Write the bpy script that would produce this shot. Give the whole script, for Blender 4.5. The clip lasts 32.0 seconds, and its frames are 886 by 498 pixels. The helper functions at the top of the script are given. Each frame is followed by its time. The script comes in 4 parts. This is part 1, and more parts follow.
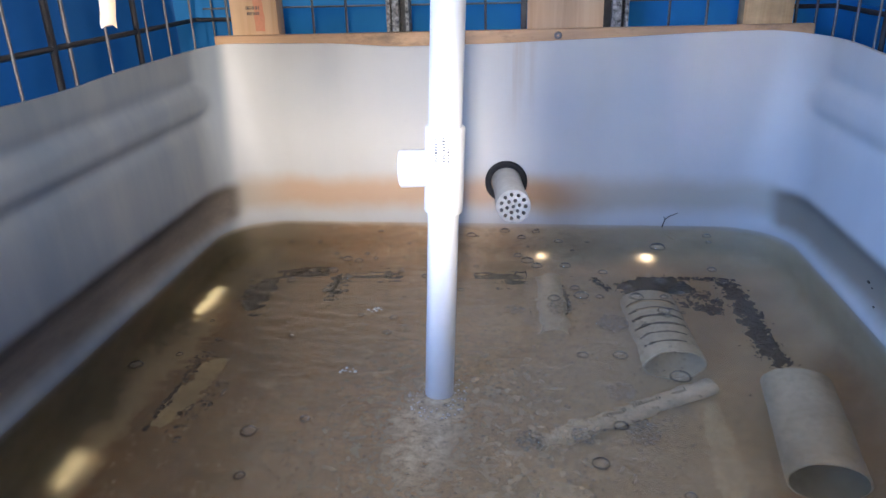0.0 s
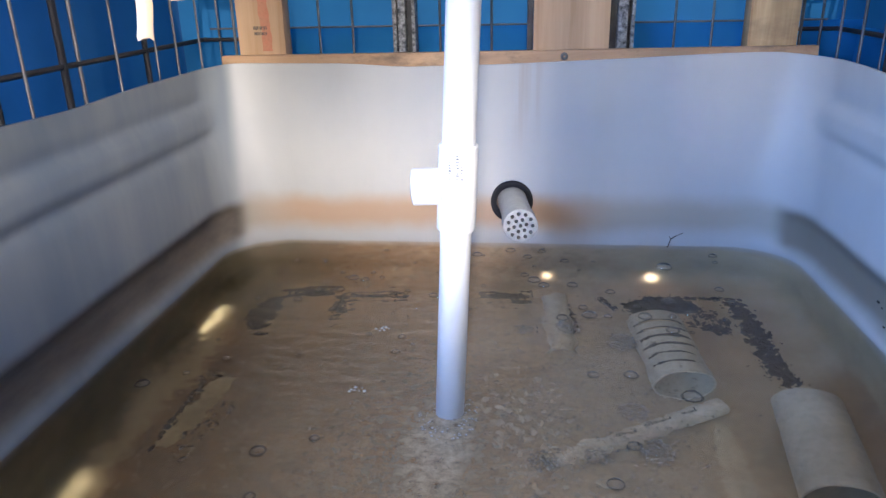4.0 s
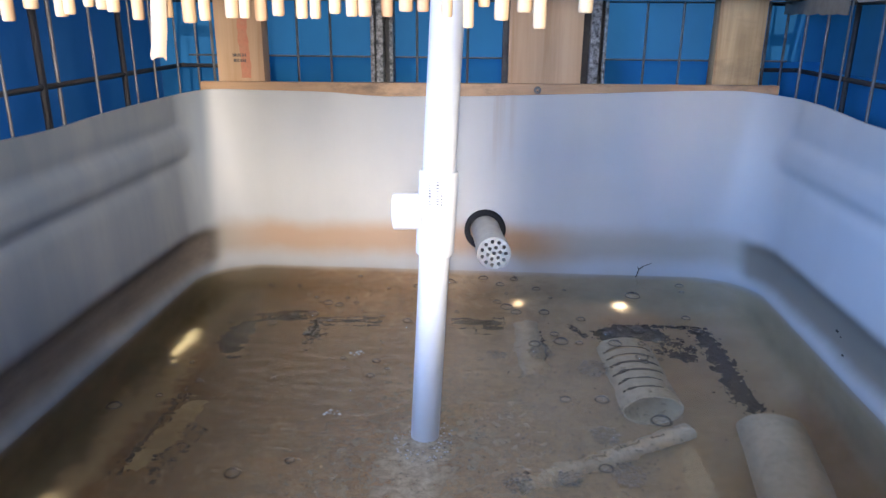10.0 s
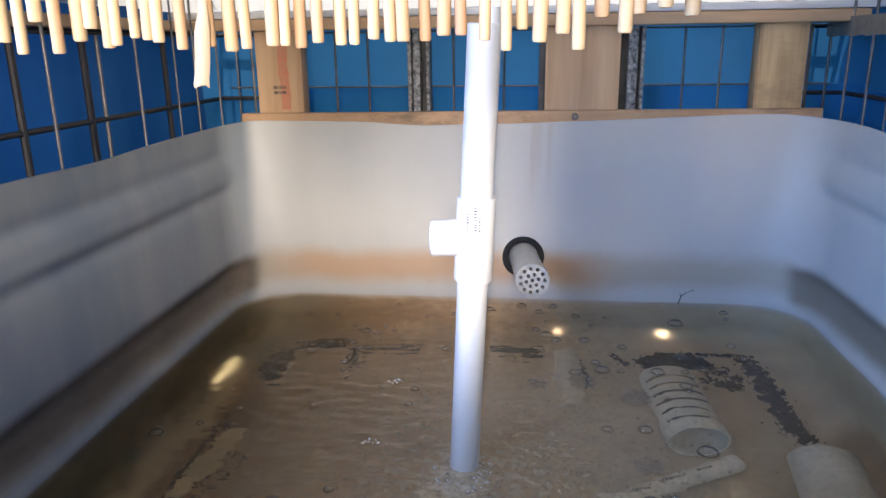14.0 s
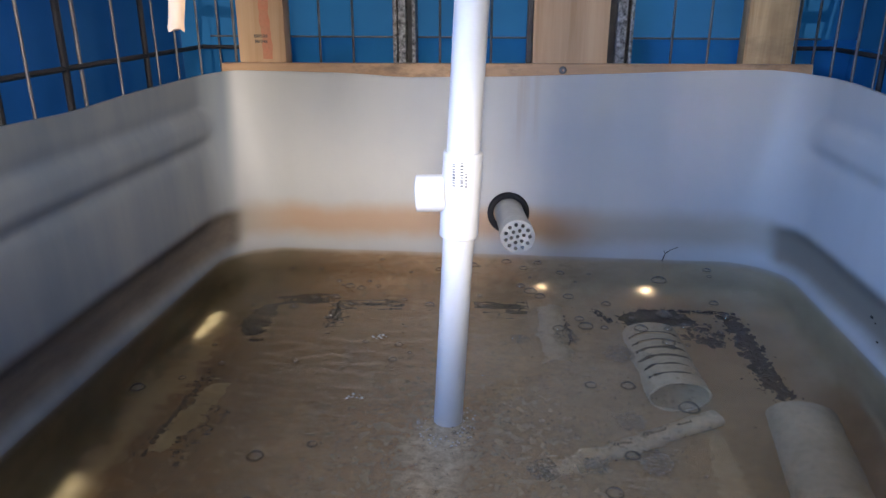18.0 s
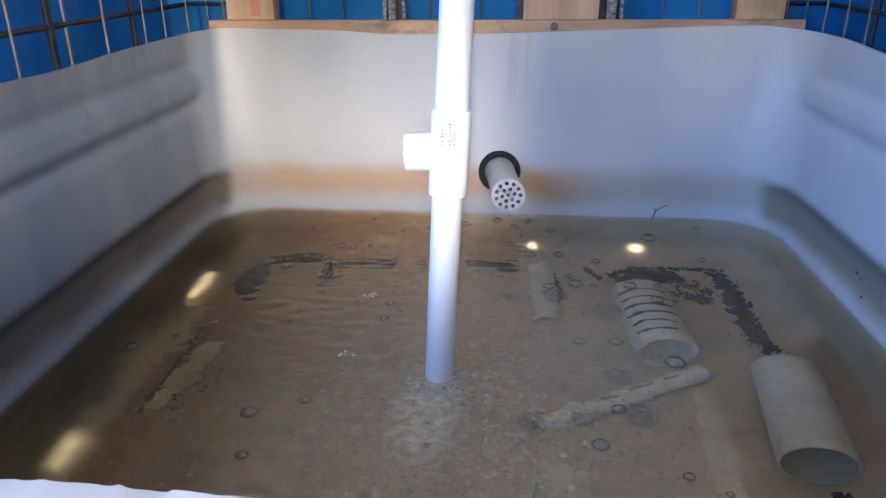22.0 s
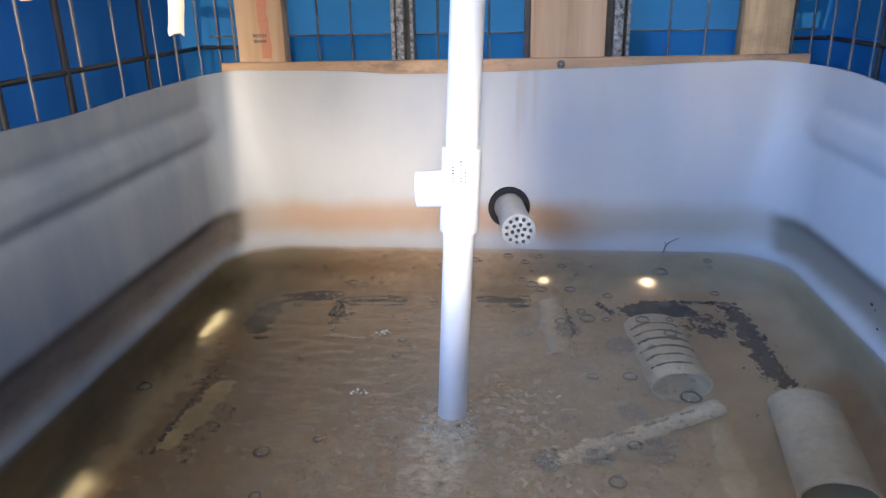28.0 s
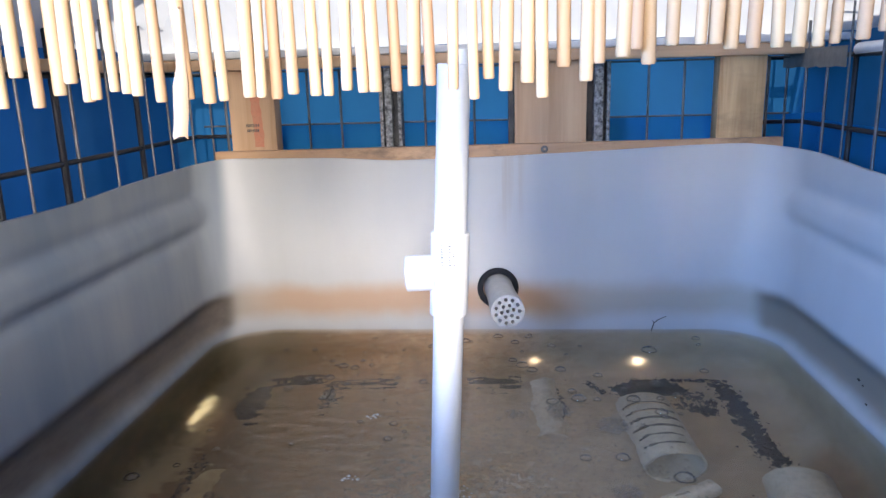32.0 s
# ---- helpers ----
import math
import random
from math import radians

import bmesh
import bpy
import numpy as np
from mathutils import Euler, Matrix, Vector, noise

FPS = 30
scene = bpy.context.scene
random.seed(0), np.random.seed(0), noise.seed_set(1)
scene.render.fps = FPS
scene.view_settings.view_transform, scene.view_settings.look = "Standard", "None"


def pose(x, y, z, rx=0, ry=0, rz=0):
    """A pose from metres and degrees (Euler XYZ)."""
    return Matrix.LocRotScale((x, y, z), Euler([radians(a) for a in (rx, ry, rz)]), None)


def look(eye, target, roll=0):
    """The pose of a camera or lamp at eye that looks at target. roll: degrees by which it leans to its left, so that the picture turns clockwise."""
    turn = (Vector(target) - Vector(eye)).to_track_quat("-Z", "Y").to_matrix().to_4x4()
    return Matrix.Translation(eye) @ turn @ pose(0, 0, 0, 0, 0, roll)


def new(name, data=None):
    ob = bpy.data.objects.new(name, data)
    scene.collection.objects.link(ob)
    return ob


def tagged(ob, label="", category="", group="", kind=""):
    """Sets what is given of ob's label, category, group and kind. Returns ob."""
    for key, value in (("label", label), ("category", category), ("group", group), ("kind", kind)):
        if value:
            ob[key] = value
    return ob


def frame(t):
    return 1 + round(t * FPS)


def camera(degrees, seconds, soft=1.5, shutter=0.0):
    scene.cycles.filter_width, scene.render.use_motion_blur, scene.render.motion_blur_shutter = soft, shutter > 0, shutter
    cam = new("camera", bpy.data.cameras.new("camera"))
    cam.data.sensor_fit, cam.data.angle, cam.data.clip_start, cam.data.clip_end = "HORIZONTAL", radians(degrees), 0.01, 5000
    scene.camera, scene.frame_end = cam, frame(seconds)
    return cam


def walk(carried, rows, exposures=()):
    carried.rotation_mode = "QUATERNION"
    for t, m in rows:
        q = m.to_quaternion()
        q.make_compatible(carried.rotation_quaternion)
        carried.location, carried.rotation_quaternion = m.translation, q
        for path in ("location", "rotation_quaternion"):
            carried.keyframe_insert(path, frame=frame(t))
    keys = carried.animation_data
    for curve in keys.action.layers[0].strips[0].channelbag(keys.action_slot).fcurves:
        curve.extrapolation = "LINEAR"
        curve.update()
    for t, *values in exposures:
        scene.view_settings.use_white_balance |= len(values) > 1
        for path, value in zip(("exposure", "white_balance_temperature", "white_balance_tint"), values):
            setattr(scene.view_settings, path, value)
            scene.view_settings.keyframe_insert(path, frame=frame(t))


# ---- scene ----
cam = camera(62.85, 32.0)

PATH = [
    (0, (0.0500, -1.2136, 0.4448), (-0.1727, 0.6261, -0.3073), -1.59),
    (0.5, (0.0461, -1.2203, 0.4451), (-0.1876, 0.6136, -0.3179), -1.59),
    (1, (0.0438, -1.2182, 0.4444), (-0.1934, 0.6183, -0.3113), -1.21),
    (1.5, (0.0427, -1.2160, 0.4431), (-0.1980, 0.6276, -0.2938), -1.23),
    (2, (0.0418, -1.2184, 0.4402), (-0.1966, 0.6408, -0.2573), -1.21),
    (2.5, (0.0412, -1.2139, 0.4396), (-0.1966, 0.6429, -0.2644), -1.22),
    (3, (0.0392, -1.2150, 0.4411), (-0.1976, 0.6407, -0.2662), -1.55),
    (3.5, (0.0339, -1.2145, 0.4429), (-0.1827, 0.6446, -0.2619), -1.31),
    (5.5, (0.0374, -1.2137, 0.4362), (-0.1758, 0.6596, -0.2314), -1.24),
    (6, (0.0308, -1.2105, 0.4372), (-0.1820, 0.6662, -0.2207), -1.15),
    (6.5, (0.0314, -1.2152, 0.4438), (-0.1740, 0.6604, -0.2195), -1.97),
    (7, (0.0367, -1.2073, 0.4364), (-0.1520, 0.6707, -0.2251), -1.22),
    (7.5, (0.0375, -1.2112, 0.4358), (-0.1393, 0.6675, -0.2271), -0.91),
    (8, (0.0281, -1.2174, 0.4282), (-0.1375, 0.6652, -0.2263), 1.11),
    (8.5, (0.0283, -1.2135, 0.4324), (-0.1202, 0.6747, -0.2101), 1.12),
    (9, (0.0274, -1.2173, 0.4350), (-0.0991, 0.6759, -0.1973), 0.91),
    (9.5, (0.0291, -1.2219, 0.4410), (-0.0862, 0.6729, -0.1887), 0.23),
    (10, (0.0247, -1.2325, 0.4406), (-0.1018, 0.6653, -0.1777), 0.44),
    (10.5, (0.0278, -1.2276, 0.4426), (-0.1001, 0.6740, -0.1639), -0.63),
    (11, (0.0351, -1.2217, 0.4494), (-0.1233, 0.6692, -0.1826), -2.99),
    (11.5, (0.0347, -1.2290, 0.4505), (-0.1324, 0.6671, -0.1633), -2.45),
    (12, (0.0295, -1.2279, 0.4459), (-0.1531, 0.6722, -0.1509), -1.90),
    (12.5, (0.0303, -1.2276, 0.4470), (-0.1671, 0.6779, -0.1275), -2.28),
    (13, (0.0292, -1.2258, 0.4449), (-0.1770, 0.6813, -0.1211), -1.96),
    (13.5, (0.0247, -1.2299, 0.4436), (-0.1978, 0.6776, -0.1149), -1.72),
    (14, (0.0237, -1.2305, 0.4376), (-0.2071, 0.6808, -0.1043), -0.80),
    (14.5, (0.0237, -1.2362, 0.4401), (-0.2080, 0.6802, -0.0832), -1.00),
    (16.5, (0.0240, -1.2280, 0.4380), (-0.2052, 0.6887, -0.0856), -0.89),
    (17, (0.0220, -1.2266, 0.4360), (-0.2034, 0.6888, -0.0939), -0.73),
    (17.5, (0.0209, -1.2254, 0.4338), (-0.1806, 0.6850, -0.1227), 0.41),
    (18, (0.0207, -1.2207, 0.4353), (-0.1617, 0.6583, -0.2253), 0.03),
    (18.5, (0.0228, -1.2255, 0.4356), (-0.1516, 0.6528, -0.2290), -0.16),
    (19, (0.0213, -1.2309, 0.4358), (-0.1479, 0.6479, -0.2287), -0.22),
    (19.5, (0.0213, -1.2260, 0.4318), (-0.1404, 0.6572, -0.2220), 0.36),
    (20, (0.0252, -1.2243, 0.4336), (-0.1468, 0.6459, -0.2541), -0.39),
    (20.5, (0.0274, -1.2268, 0.4390), (-0.1502, 0.6296, -0.2836), -0.77),
    (21, (0.0240, -1.2197, 0.4340), (-0.1507, 0.6262, -0.3159), -0.05),
    (21.5, (0.0234, -1.2187, 0.4346), (-0.1433, 0.6253, -0.3217), -0.12),
    (22, (0.0262, -1.2254, 0.4361), (-0.1372, 0.6154, -0.3286), -0.15),
    (22.5, (0.0247, -1.2244, 0.4361), (-0.1368, 0.6167, -0.3285), -0.05),
    (23, (0.0260, -1.2258, 0.4363), (-0.1342, 0.6101, -0.3408), 0.18),
    (23.5, (0.0256, -1.2275, 0.4360), (-0.1373, 0.6070, -0.3438), -0.11),
    (24, (0.0265, -1.2307, 0.4370), (-0.1440, 0.6083, -0.3304), -0.37),
    (24.5, (0.0265, -1.2304, 0.4392), (-0.1551, 0.6116, -0.3186), -0.61),
    (25, (0.0247, -1.2292, 0.4362), (-0.1650, 0.6174, -0.3083), -0.54),
    (25.5, (0.0255, -1.2276, 0.4370), (-0.1701, 0.6238, -0.2937), -0.97),
    (27.5, (0.0240, -1.2231, 0.4346), (-0.1644, 0.6490, -0.2434), -0.66),
    (28, (0.0238, -1.2276, 0.4370), (-0.1671, 0.6467, -0.2343), -1.09),
    (28.5, (0.0249, -1.2243, 0.4352), (-0.1679, 0.6531, -0.2266), -0.94),
    (29, (0.0232, -1.2230, 0.4354), (-0.1656, 0.6568, -0.2210), -0.90),
    (29.5, (0.0237, -1.2217, 0.4345), (-0.1422, 0.6605, -0.2209), 0.04),
    (30, (0.0232, -1.2276, 0.4376), (-0.1455, 0.6548, -0.2165), -1.03),
    (30.5, (0.0261, -1.2355, 0.4392), (-0.1450, 0.6547, -0.1916), -1.50),
    (31, (0.0261, -1.2331, 0.4393), (-0.1487, 0.6657, -0.1639), -1.52),
    (31.5, (0.0249, -1.2344, 0.4393), (-0.1474, 0.6770, -0.1238), -1.46),
    (32, (0.0249, -1.2394, 0.4446), (-0.1377, 0.6996, -0.0179), -1.65),
]
EXPOSURES = [(0, 0.75, 6780, 10), (1, 0.75, 6880, 10), (3, 0.78, 6630, 10), (7, 0.68, 6630, 10), (8, 0.76, 6730, 10), (9, 0.78, 6680, 10), (11, 0.60, 7030, 10),
             (13, 0.46, 6950, 10), (14, 0.54, 7300, 10), (17, 0.45, 7650, 10), (18, 0.23, 6950, 10), (19, 0.46, 6530, 10), (20, 0.42, 6730, 10), (21, 0.44, 6680, 10), (23, 0.69, 6530, 10),
             (24, 0.64, 6530, 10), (25, 0.67, 6530, 10), (28, 0.79, 6930, 10), (30, 0.80, 6780, 10), (31, 0.70, 6780, 10), (32, 0.72, 6600, 10)]
walk(cam, [(t, look(eye, target, roll)) for t, eye, target, roll in PATH], EXPOSURES)

# ---- world, sun and daylight ----
SUN_ELEVATION, SUN_AZIMUTH = 70.0, 165.0      # degrees; azimuth clockwise from +y
world = bpy.data.worlds.new("sky")
scene.world = world
world.use_nodes = True
wn = world.node_tree.nodes
sky = wn.new("ShaderNodeTexSky")
sky.sky_type, sky.sun_disc = "NISHITA", False
sky.sun_elevation, sky.sun_rotation = radians(SUN_ELEVATION), radians(SUN_AZIMUTH)
world.node_tree.links.new(sky.outputs[0], wn["Background"].inputs[0])
wn["Background"].inputs[1].default_value = 0.15
sun_way = Vector((math.sin(radians(SUN_AZIMUTH)) * math.cos(radians(SUN_ELEVATION)),
                  math.cos(radians(SUN_AZIMUTH)) * math.cos(radians(SUN_ELEVATION)), math.sin(radians(SUN_ELEVATION))))
sun_data = bpy.data.lights.new("sun", "SUN")
sun_data.energy, sun_data.angle, sun_data.color = 5.0, radians(0.5), (1.0, 0.95, 0.88)
sun = new("sun", sun_data)
sun.matrix_world = look(tuple(sun_way * 6), (0, 0, 0))
# added lamps stand in for daylight between the near rim and the reed screen: sunlit yard, and blue sky beside it
for name, at, to, w, h, power, colour, spread in (("yard_fill_lamp", (0.13, -3.00, 0.92), (-0.16, 0.0, 0.14), 0.15, 0.72, 3.6, (1.0, 0.91, 0.83), 30),
                                                  ("sky_fill_lamp", (-0.95, -1.75, 0.66), (0.45, -0.25, 0.08), 1.40, 0.40, 10.6, (0.185, 0.42, 1.0), 70)):
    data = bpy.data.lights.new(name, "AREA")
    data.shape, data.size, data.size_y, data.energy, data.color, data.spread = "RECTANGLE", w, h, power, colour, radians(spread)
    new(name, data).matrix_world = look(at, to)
# small lamps outside the thin tank foot stand in for daylight through gaps in its pallet
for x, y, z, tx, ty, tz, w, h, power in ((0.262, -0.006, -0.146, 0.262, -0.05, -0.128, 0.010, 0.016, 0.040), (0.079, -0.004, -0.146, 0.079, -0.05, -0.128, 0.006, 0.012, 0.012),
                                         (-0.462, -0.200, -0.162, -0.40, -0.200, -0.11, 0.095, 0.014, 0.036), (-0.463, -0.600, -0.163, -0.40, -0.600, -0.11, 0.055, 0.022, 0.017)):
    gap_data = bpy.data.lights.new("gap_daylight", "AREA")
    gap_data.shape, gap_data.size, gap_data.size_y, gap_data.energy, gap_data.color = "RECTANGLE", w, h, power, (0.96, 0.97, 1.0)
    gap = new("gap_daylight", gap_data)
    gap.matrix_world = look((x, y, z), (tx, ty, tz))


# ---- materials ----
class Mat:
    """Small node builder round one principled material."""

    def __init__(self, name, base=(0.5, 0.5, 0.5), rough=0.5, metal=0.0, ior=1.45):
        self.m = bpy.data.materials.new(name)
        self.m.use_nodes = True
        self.nt = self.m.node_tree
        self.b = self.nt.nodes["Principled BSDF"]
        self.set("Base Color", (*base, 1))
        self.set("Roughness", rough)
        self.set("Metallic", metal)
        self.set("IOR", ior)

    def set(self, socket, value):
        if isinstance(value, bpy.types.NodeSocket):
            self.nt.links.new(value, self.b.inputs[socket])
        else:
            self.b.inputs[socket].default_value = value

    def n(self, kind, **props):
        node = self.nt.nodes.new(kind)
        if "data_type" in props:
            node.data_type = props["data_type"]
        if "blend_type" in props:
            node.blend_type = props["blend_type"]
        if "operation" in props:
            node.operation = props["operation"]
        if "interpolation_type" in props:
            node.interpolation_type = props["interpolation_type"]
        return node

    def coords(self, scale=(1, 1, 1), space="Object"):
        tc = self.n("ShaderNodeTexCoord")
        mp = self.n("ShaderNodeMapping")
        mp.inputs["Scale"].default_value = scale
        self.nt.links.new(tc.outputs[space], mp.inputs["Vector"])
        return mp.outputs[0]

    def noise(self, scale, detail=4, rough=0.6, stretch=(1, 1, 1), distort=0.0):
        tx = self.n("ShaderNodeTexNoise")
        tx.inputs["Scale"].default_value, tx.inputs["Detail"].default_value = scale, detail
        tx.inputs["Roughness"].default_value, tx.inputs["Distortion"].default_value = rough, distort
        self.nt.links.new(self.coords(stretch), tx.inputs["Vector"])
        return tx.outputs[0]

    def ramp(self, fac, stops):
        r = self.n("ShaderNodeValToRGB")
        while len(r.color_ramp.elements) < len(stops):
            r.color_ramp.elements.new(0.5)
        for e, (p, c) in zip(r.color_ramp.elements, stops):
            e.position, e.color = p, (*c, 1) if len(c) == 3 else c
        self.nt.links.new(fac, r.inputs[0])
        return r.outputs[0]

    def mask(self, fac, lo, hi):
        return self.ramp(fac, [(min(lo, hi), (0, 0, 0) if lo < hi else (1, 1, 1)), (max(lo, hi), (1, 1, 1) if lo < hi else (0, 0, 0))])

    def mix(self, fac, a, b, kind="MIX"):
        x = self.n("ShaderNodeMix", data_type="RGBA", blend_type=kind)
        for sock, v in ((0, fac), (6, a), (7, b)):
            if isinstance(v, bpy.types.NodeSocket):
                self.nt.links.new(v, x.inputs[sock])
            else:
                x.inputs[sock].default_value = v if sock == 0 else (*v, 1)
        return x.outputs[2]

    def math(self, op, a, b=0.0):
        x = self.n("ShaderNodeMath", operation=op)
        for i, v in enumerate((a, b)):
            if isinstance(v, bpy.types.NodeSocket):
                self.nt.links.new(v, x.inputs[i])
            else:
                x.inputs[i].default_value = v
        return x.outputs[0]

    def band(self, value, lo, hi, soft):
        """1 between lo and hi, soft shoulders."""
        up = self.n("ShaderNodeMapRange", interpolation_type="SMOOTHSTEP")
        dn = self.n("ShaderNodeMapRange", interpolation_type="SMOOTHSTEP")
        for r, a, b, u, v in ((up, lo - soft, lo + soft, 0, 1), (dn, hi - soft, hi + soft, 1, 0)):
            self.nt.links.new(value, r.inputs[0])
            for k, w in ((1, a), (2, b), (3, u), (4, v)):
                r.inputs[k].default_value = w
        return self.math("MULTIPLY", up.outputs[0], dn.outputs[0])

    def axes(self):
        s = self.n("ShaderNodeSeparateXYZ")
        g = self.n("ShaderNodeNewGeometry")
        self.nt.links.new(g.outputs["Position"], s.inputs[0])
        return s.outputs

    def bump(self, height, strength, distance=0.002):
        b = self.n("ShaderNodeBump")
        b.inputs["Strength"].default_value, b.inputs["Distance"].default_value = strength, distance
        self.nt.links.new(height, b.inputs["Height"])
        self.set("Normal", b.outputs[0])
        return b.outputs[0]


def simple(name, a, b, scale, rough, metal=0.0, stretch=(1, 1, 1), bump=0.15, dist=0.001, fine=6.0, grime=0.35):
    """Two tones at one scale, finer grain on top, fine relief."""
    m = Mat(name, a, rough, metal)
    big, small = m.noise(scale, 4, 0.6, stretch), m.noise(scale * fine, 3, 0.6, stretch)
    col = m.mix(m.mask(big, 0.35, 0.65), a, b)
    col = m.mix(m.math("MULTIPLY", m.mask(small, 0.45, 0.75), grime), col, tuple(0.6 * v for v in b))
    m.set("Base Color", col)
    m.bump(small, bump, dist)
    return m.m


def tank_material():
    m = Mat("tank_plastic", (0.6, 0.6, 0.6), 0.42)
    x, y, z = m.axes()
    wob = m.noise(9, 3)
    zz = m.math("ADD", z, m.math("MULTIPLY", m.math("SUBTRACT", wob, 0.5), 0.03))
    col = m.mix(m.mask(m.noise(3.0, 5), 0.35, 0.7), (0.57, 0.57, 0.56), (0.50, 0.51, 0.52))
    streak = m.mask(m.noise(10, 4, 0.65, (1, 1, 0.12)), 0.5, 0.75)
    col = m.mix(m.math("MULTIPLY", streak, 0.13), col, (0.42, 0.41, 0.37))
    # scum ring left by a higher water level, rusty on the middle of the far wall
    ring = m.band(zz, 0.030, 0.082, 0.018)
    rust = m.math("MULTIPLY", m.band(x, -0.42, 0.14, 0.08), m.band(y, -0.15, 0.1, 0.04))
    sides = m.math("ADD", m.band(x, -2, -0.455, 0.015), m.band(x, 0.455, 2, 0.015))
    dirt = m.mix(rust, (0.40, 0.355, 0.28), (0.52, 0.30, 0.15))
    # the side grooves get a darker brown than the rest of the ring
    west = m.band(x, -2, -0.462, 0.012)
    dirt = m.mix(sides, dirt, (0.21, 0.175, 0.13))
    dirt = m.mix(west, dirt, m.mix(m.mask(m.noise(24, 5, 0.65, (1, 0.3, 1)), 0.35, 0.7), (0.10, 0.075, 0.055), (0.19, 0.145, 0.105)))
    # bluish shade of the west wall put into its colour, broken into streaks
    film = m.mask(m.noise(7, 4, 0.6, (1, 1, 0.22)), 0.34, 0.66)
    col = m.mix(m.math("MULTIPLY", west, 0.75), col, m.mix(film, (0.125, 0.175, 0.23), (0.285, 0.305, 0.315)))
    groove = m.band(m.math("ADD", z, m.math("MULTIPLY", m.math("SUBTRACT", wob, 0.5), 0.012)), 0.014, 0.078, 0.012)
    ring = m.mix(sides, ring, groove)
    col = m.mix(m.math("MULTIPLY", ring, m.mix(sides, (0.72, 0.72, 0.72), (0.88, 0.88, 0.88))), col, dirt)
    # rusty runs below the batten
    runs = m.math("MULTIPLY", m.mask(m.noise(55, 3, 0.6, (1, 1, 0.03)), 0.52, 0.66), m.math("MULTIPLY", m.band(x, -0.02, 0.07, 0.04), m.math("MULTIPLY", m.band(y, -0.1, 0.1, 0.02), m.band(zz, 0.20, 0.5, 0.06))))
    col = m.mix(m.math("MULTIPLY", runs, 0.30), col, (0.40, 0.29, 0.21))
    # silt under water; shade down the left side is put into its colour
    silt = m.mix(m.mask(m.noise(5, 6, 0.65), 0.35, 0.68), (0.38, 0.225, 0.115), (0.55, 0.37, 0.215))
    silt = m.mix(m.mask(m.noise(38, 5, 0.7), 0.5, 0.75), silt, (0.66, 0.54, 0.36))
    grey = m.mix(m.mask(m.noise(14, 5, 0.65), 0.3, 0.7), (0.475, 0.385, 0.265), (0.615, 0.505, 0.35))
    silt = m.mix(m.band(m.math("ADD", x, m.math("MULTIPLY", wob, 0.25)), 0.12, 2.0, 0.14), silt, grey)
    left_silt = m.mix(m.mask(m.noise(8, 6, 0.65), 0.35, 0.7), (0.15, 0.098, 0.052), (0.26, 0.175, 0.092))
    silt = m.mix(m.math("MULTIPLY", m.band(m.math("ADD", x, m.math("MULTIPLY", wob, 0.3)), -2.0, -0.10, 0.16), 0.8), silt, left_silt)
    mottle = m.mask(m.noise(26, 7, 0.72, (1, 1, 1), 0.6), 0.47, 0.60)
    mottle = m.math("MULTIPLY", mottle, m.band(x, -2, 0.16, 0.10))
    silt = m.mix(m.math("MULTIPLY", mottle, 0.40), silt, (0.16, 0.12, 0.07))
    flake = m.mask(m.noise(70, 5, 0.7), 0.57, 0.66)
    silt = m.mix(m.math("MULTIPLY", flake, 0.40), silt, (0.60, 0.52, 0.40))
    olive_shade = m.mix(m.mask(m.noise(11, 5, 0.65), 0.35, 0.7), (0.120, 0.118, 0.072), (0.225, 0.200, 0.122))
    edge = m.math("ADD", x, m.math("MULTIPLY", m.math("SUBTRACT", wob, 0.5), 0.10))
    silt = m.mix(m.math("MULTIPLY", m.band(edge, -0.462, -0.425, 0.012), m.band(z, -2, -0.12, 0.02)), silt, (0.46, 0.40, 0.26))
    silt = m.mix(m.band(edge, -2.0, -0.456, 0.028), silt, olive_shade)
    # shade of the far left corner, in the same olive tone
    corner = m.math("MULTIPLY", m.band(edge, -2.0, -0.33, 0.09), m.band(y, -0.20, 1.0, 0.07))
    silt = m.mix(m.math("MULTIPLY", corner, 0.75), silt, olive_shade)
    wet = m.band(zz, -2.0, -0.012, 0.02)
    col = m.mix(wet, col, silt)
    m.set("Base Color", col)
    m.bump(m.noise(40, 1), 0.10, 0.001)
    glow = m.n("ShaderNodeBsdfTranslucent")
    m.nt.links.new(col, glow.inputs[0])
    mx = m.n("ShaderNodeMixShader")
    mx.inputs[0].default_value = 0.32
    for a, b in ((m.b.outputs[0], mx.inputs[1]), (glow.outputs[0], mx.inputs[2]), (mx.outputs[0], m.nt.nodes["Material Output"].inputs[0])):
        m.nt.links.new(a, b)
    return m.m


def translucent(name, colour, colour_b, scale, mix, rough=0.5):
    """Sheet that lets part of the light through."""
    m = Mat(name, colour, rough)
    fold = m.noise(scale, 5)
    col = m.mix(m.mask(fold, 0.3, 0.7), colour, colour_b)
    m.set("Base Color", col)
    m.bump(fold, 0.5, 0.01)
    tr = m.n("ShaderNodeBsdfTranslucent")
    m.nt.links.new(col, tr.inputs[0])
    mx = m.n("ShaderNodeMixShader")
    mx.inputs[0].default_value = mix
    m.nt.links.new(m.b.outputs[0], mx.inputs[1])
    m.nt.links.new(tr.outputs[0], mx.inputs[2])
    m.nt.links.new(mx.outputs[0], m.nt.nodes["Material Output"].inputs[0])
    return m.m


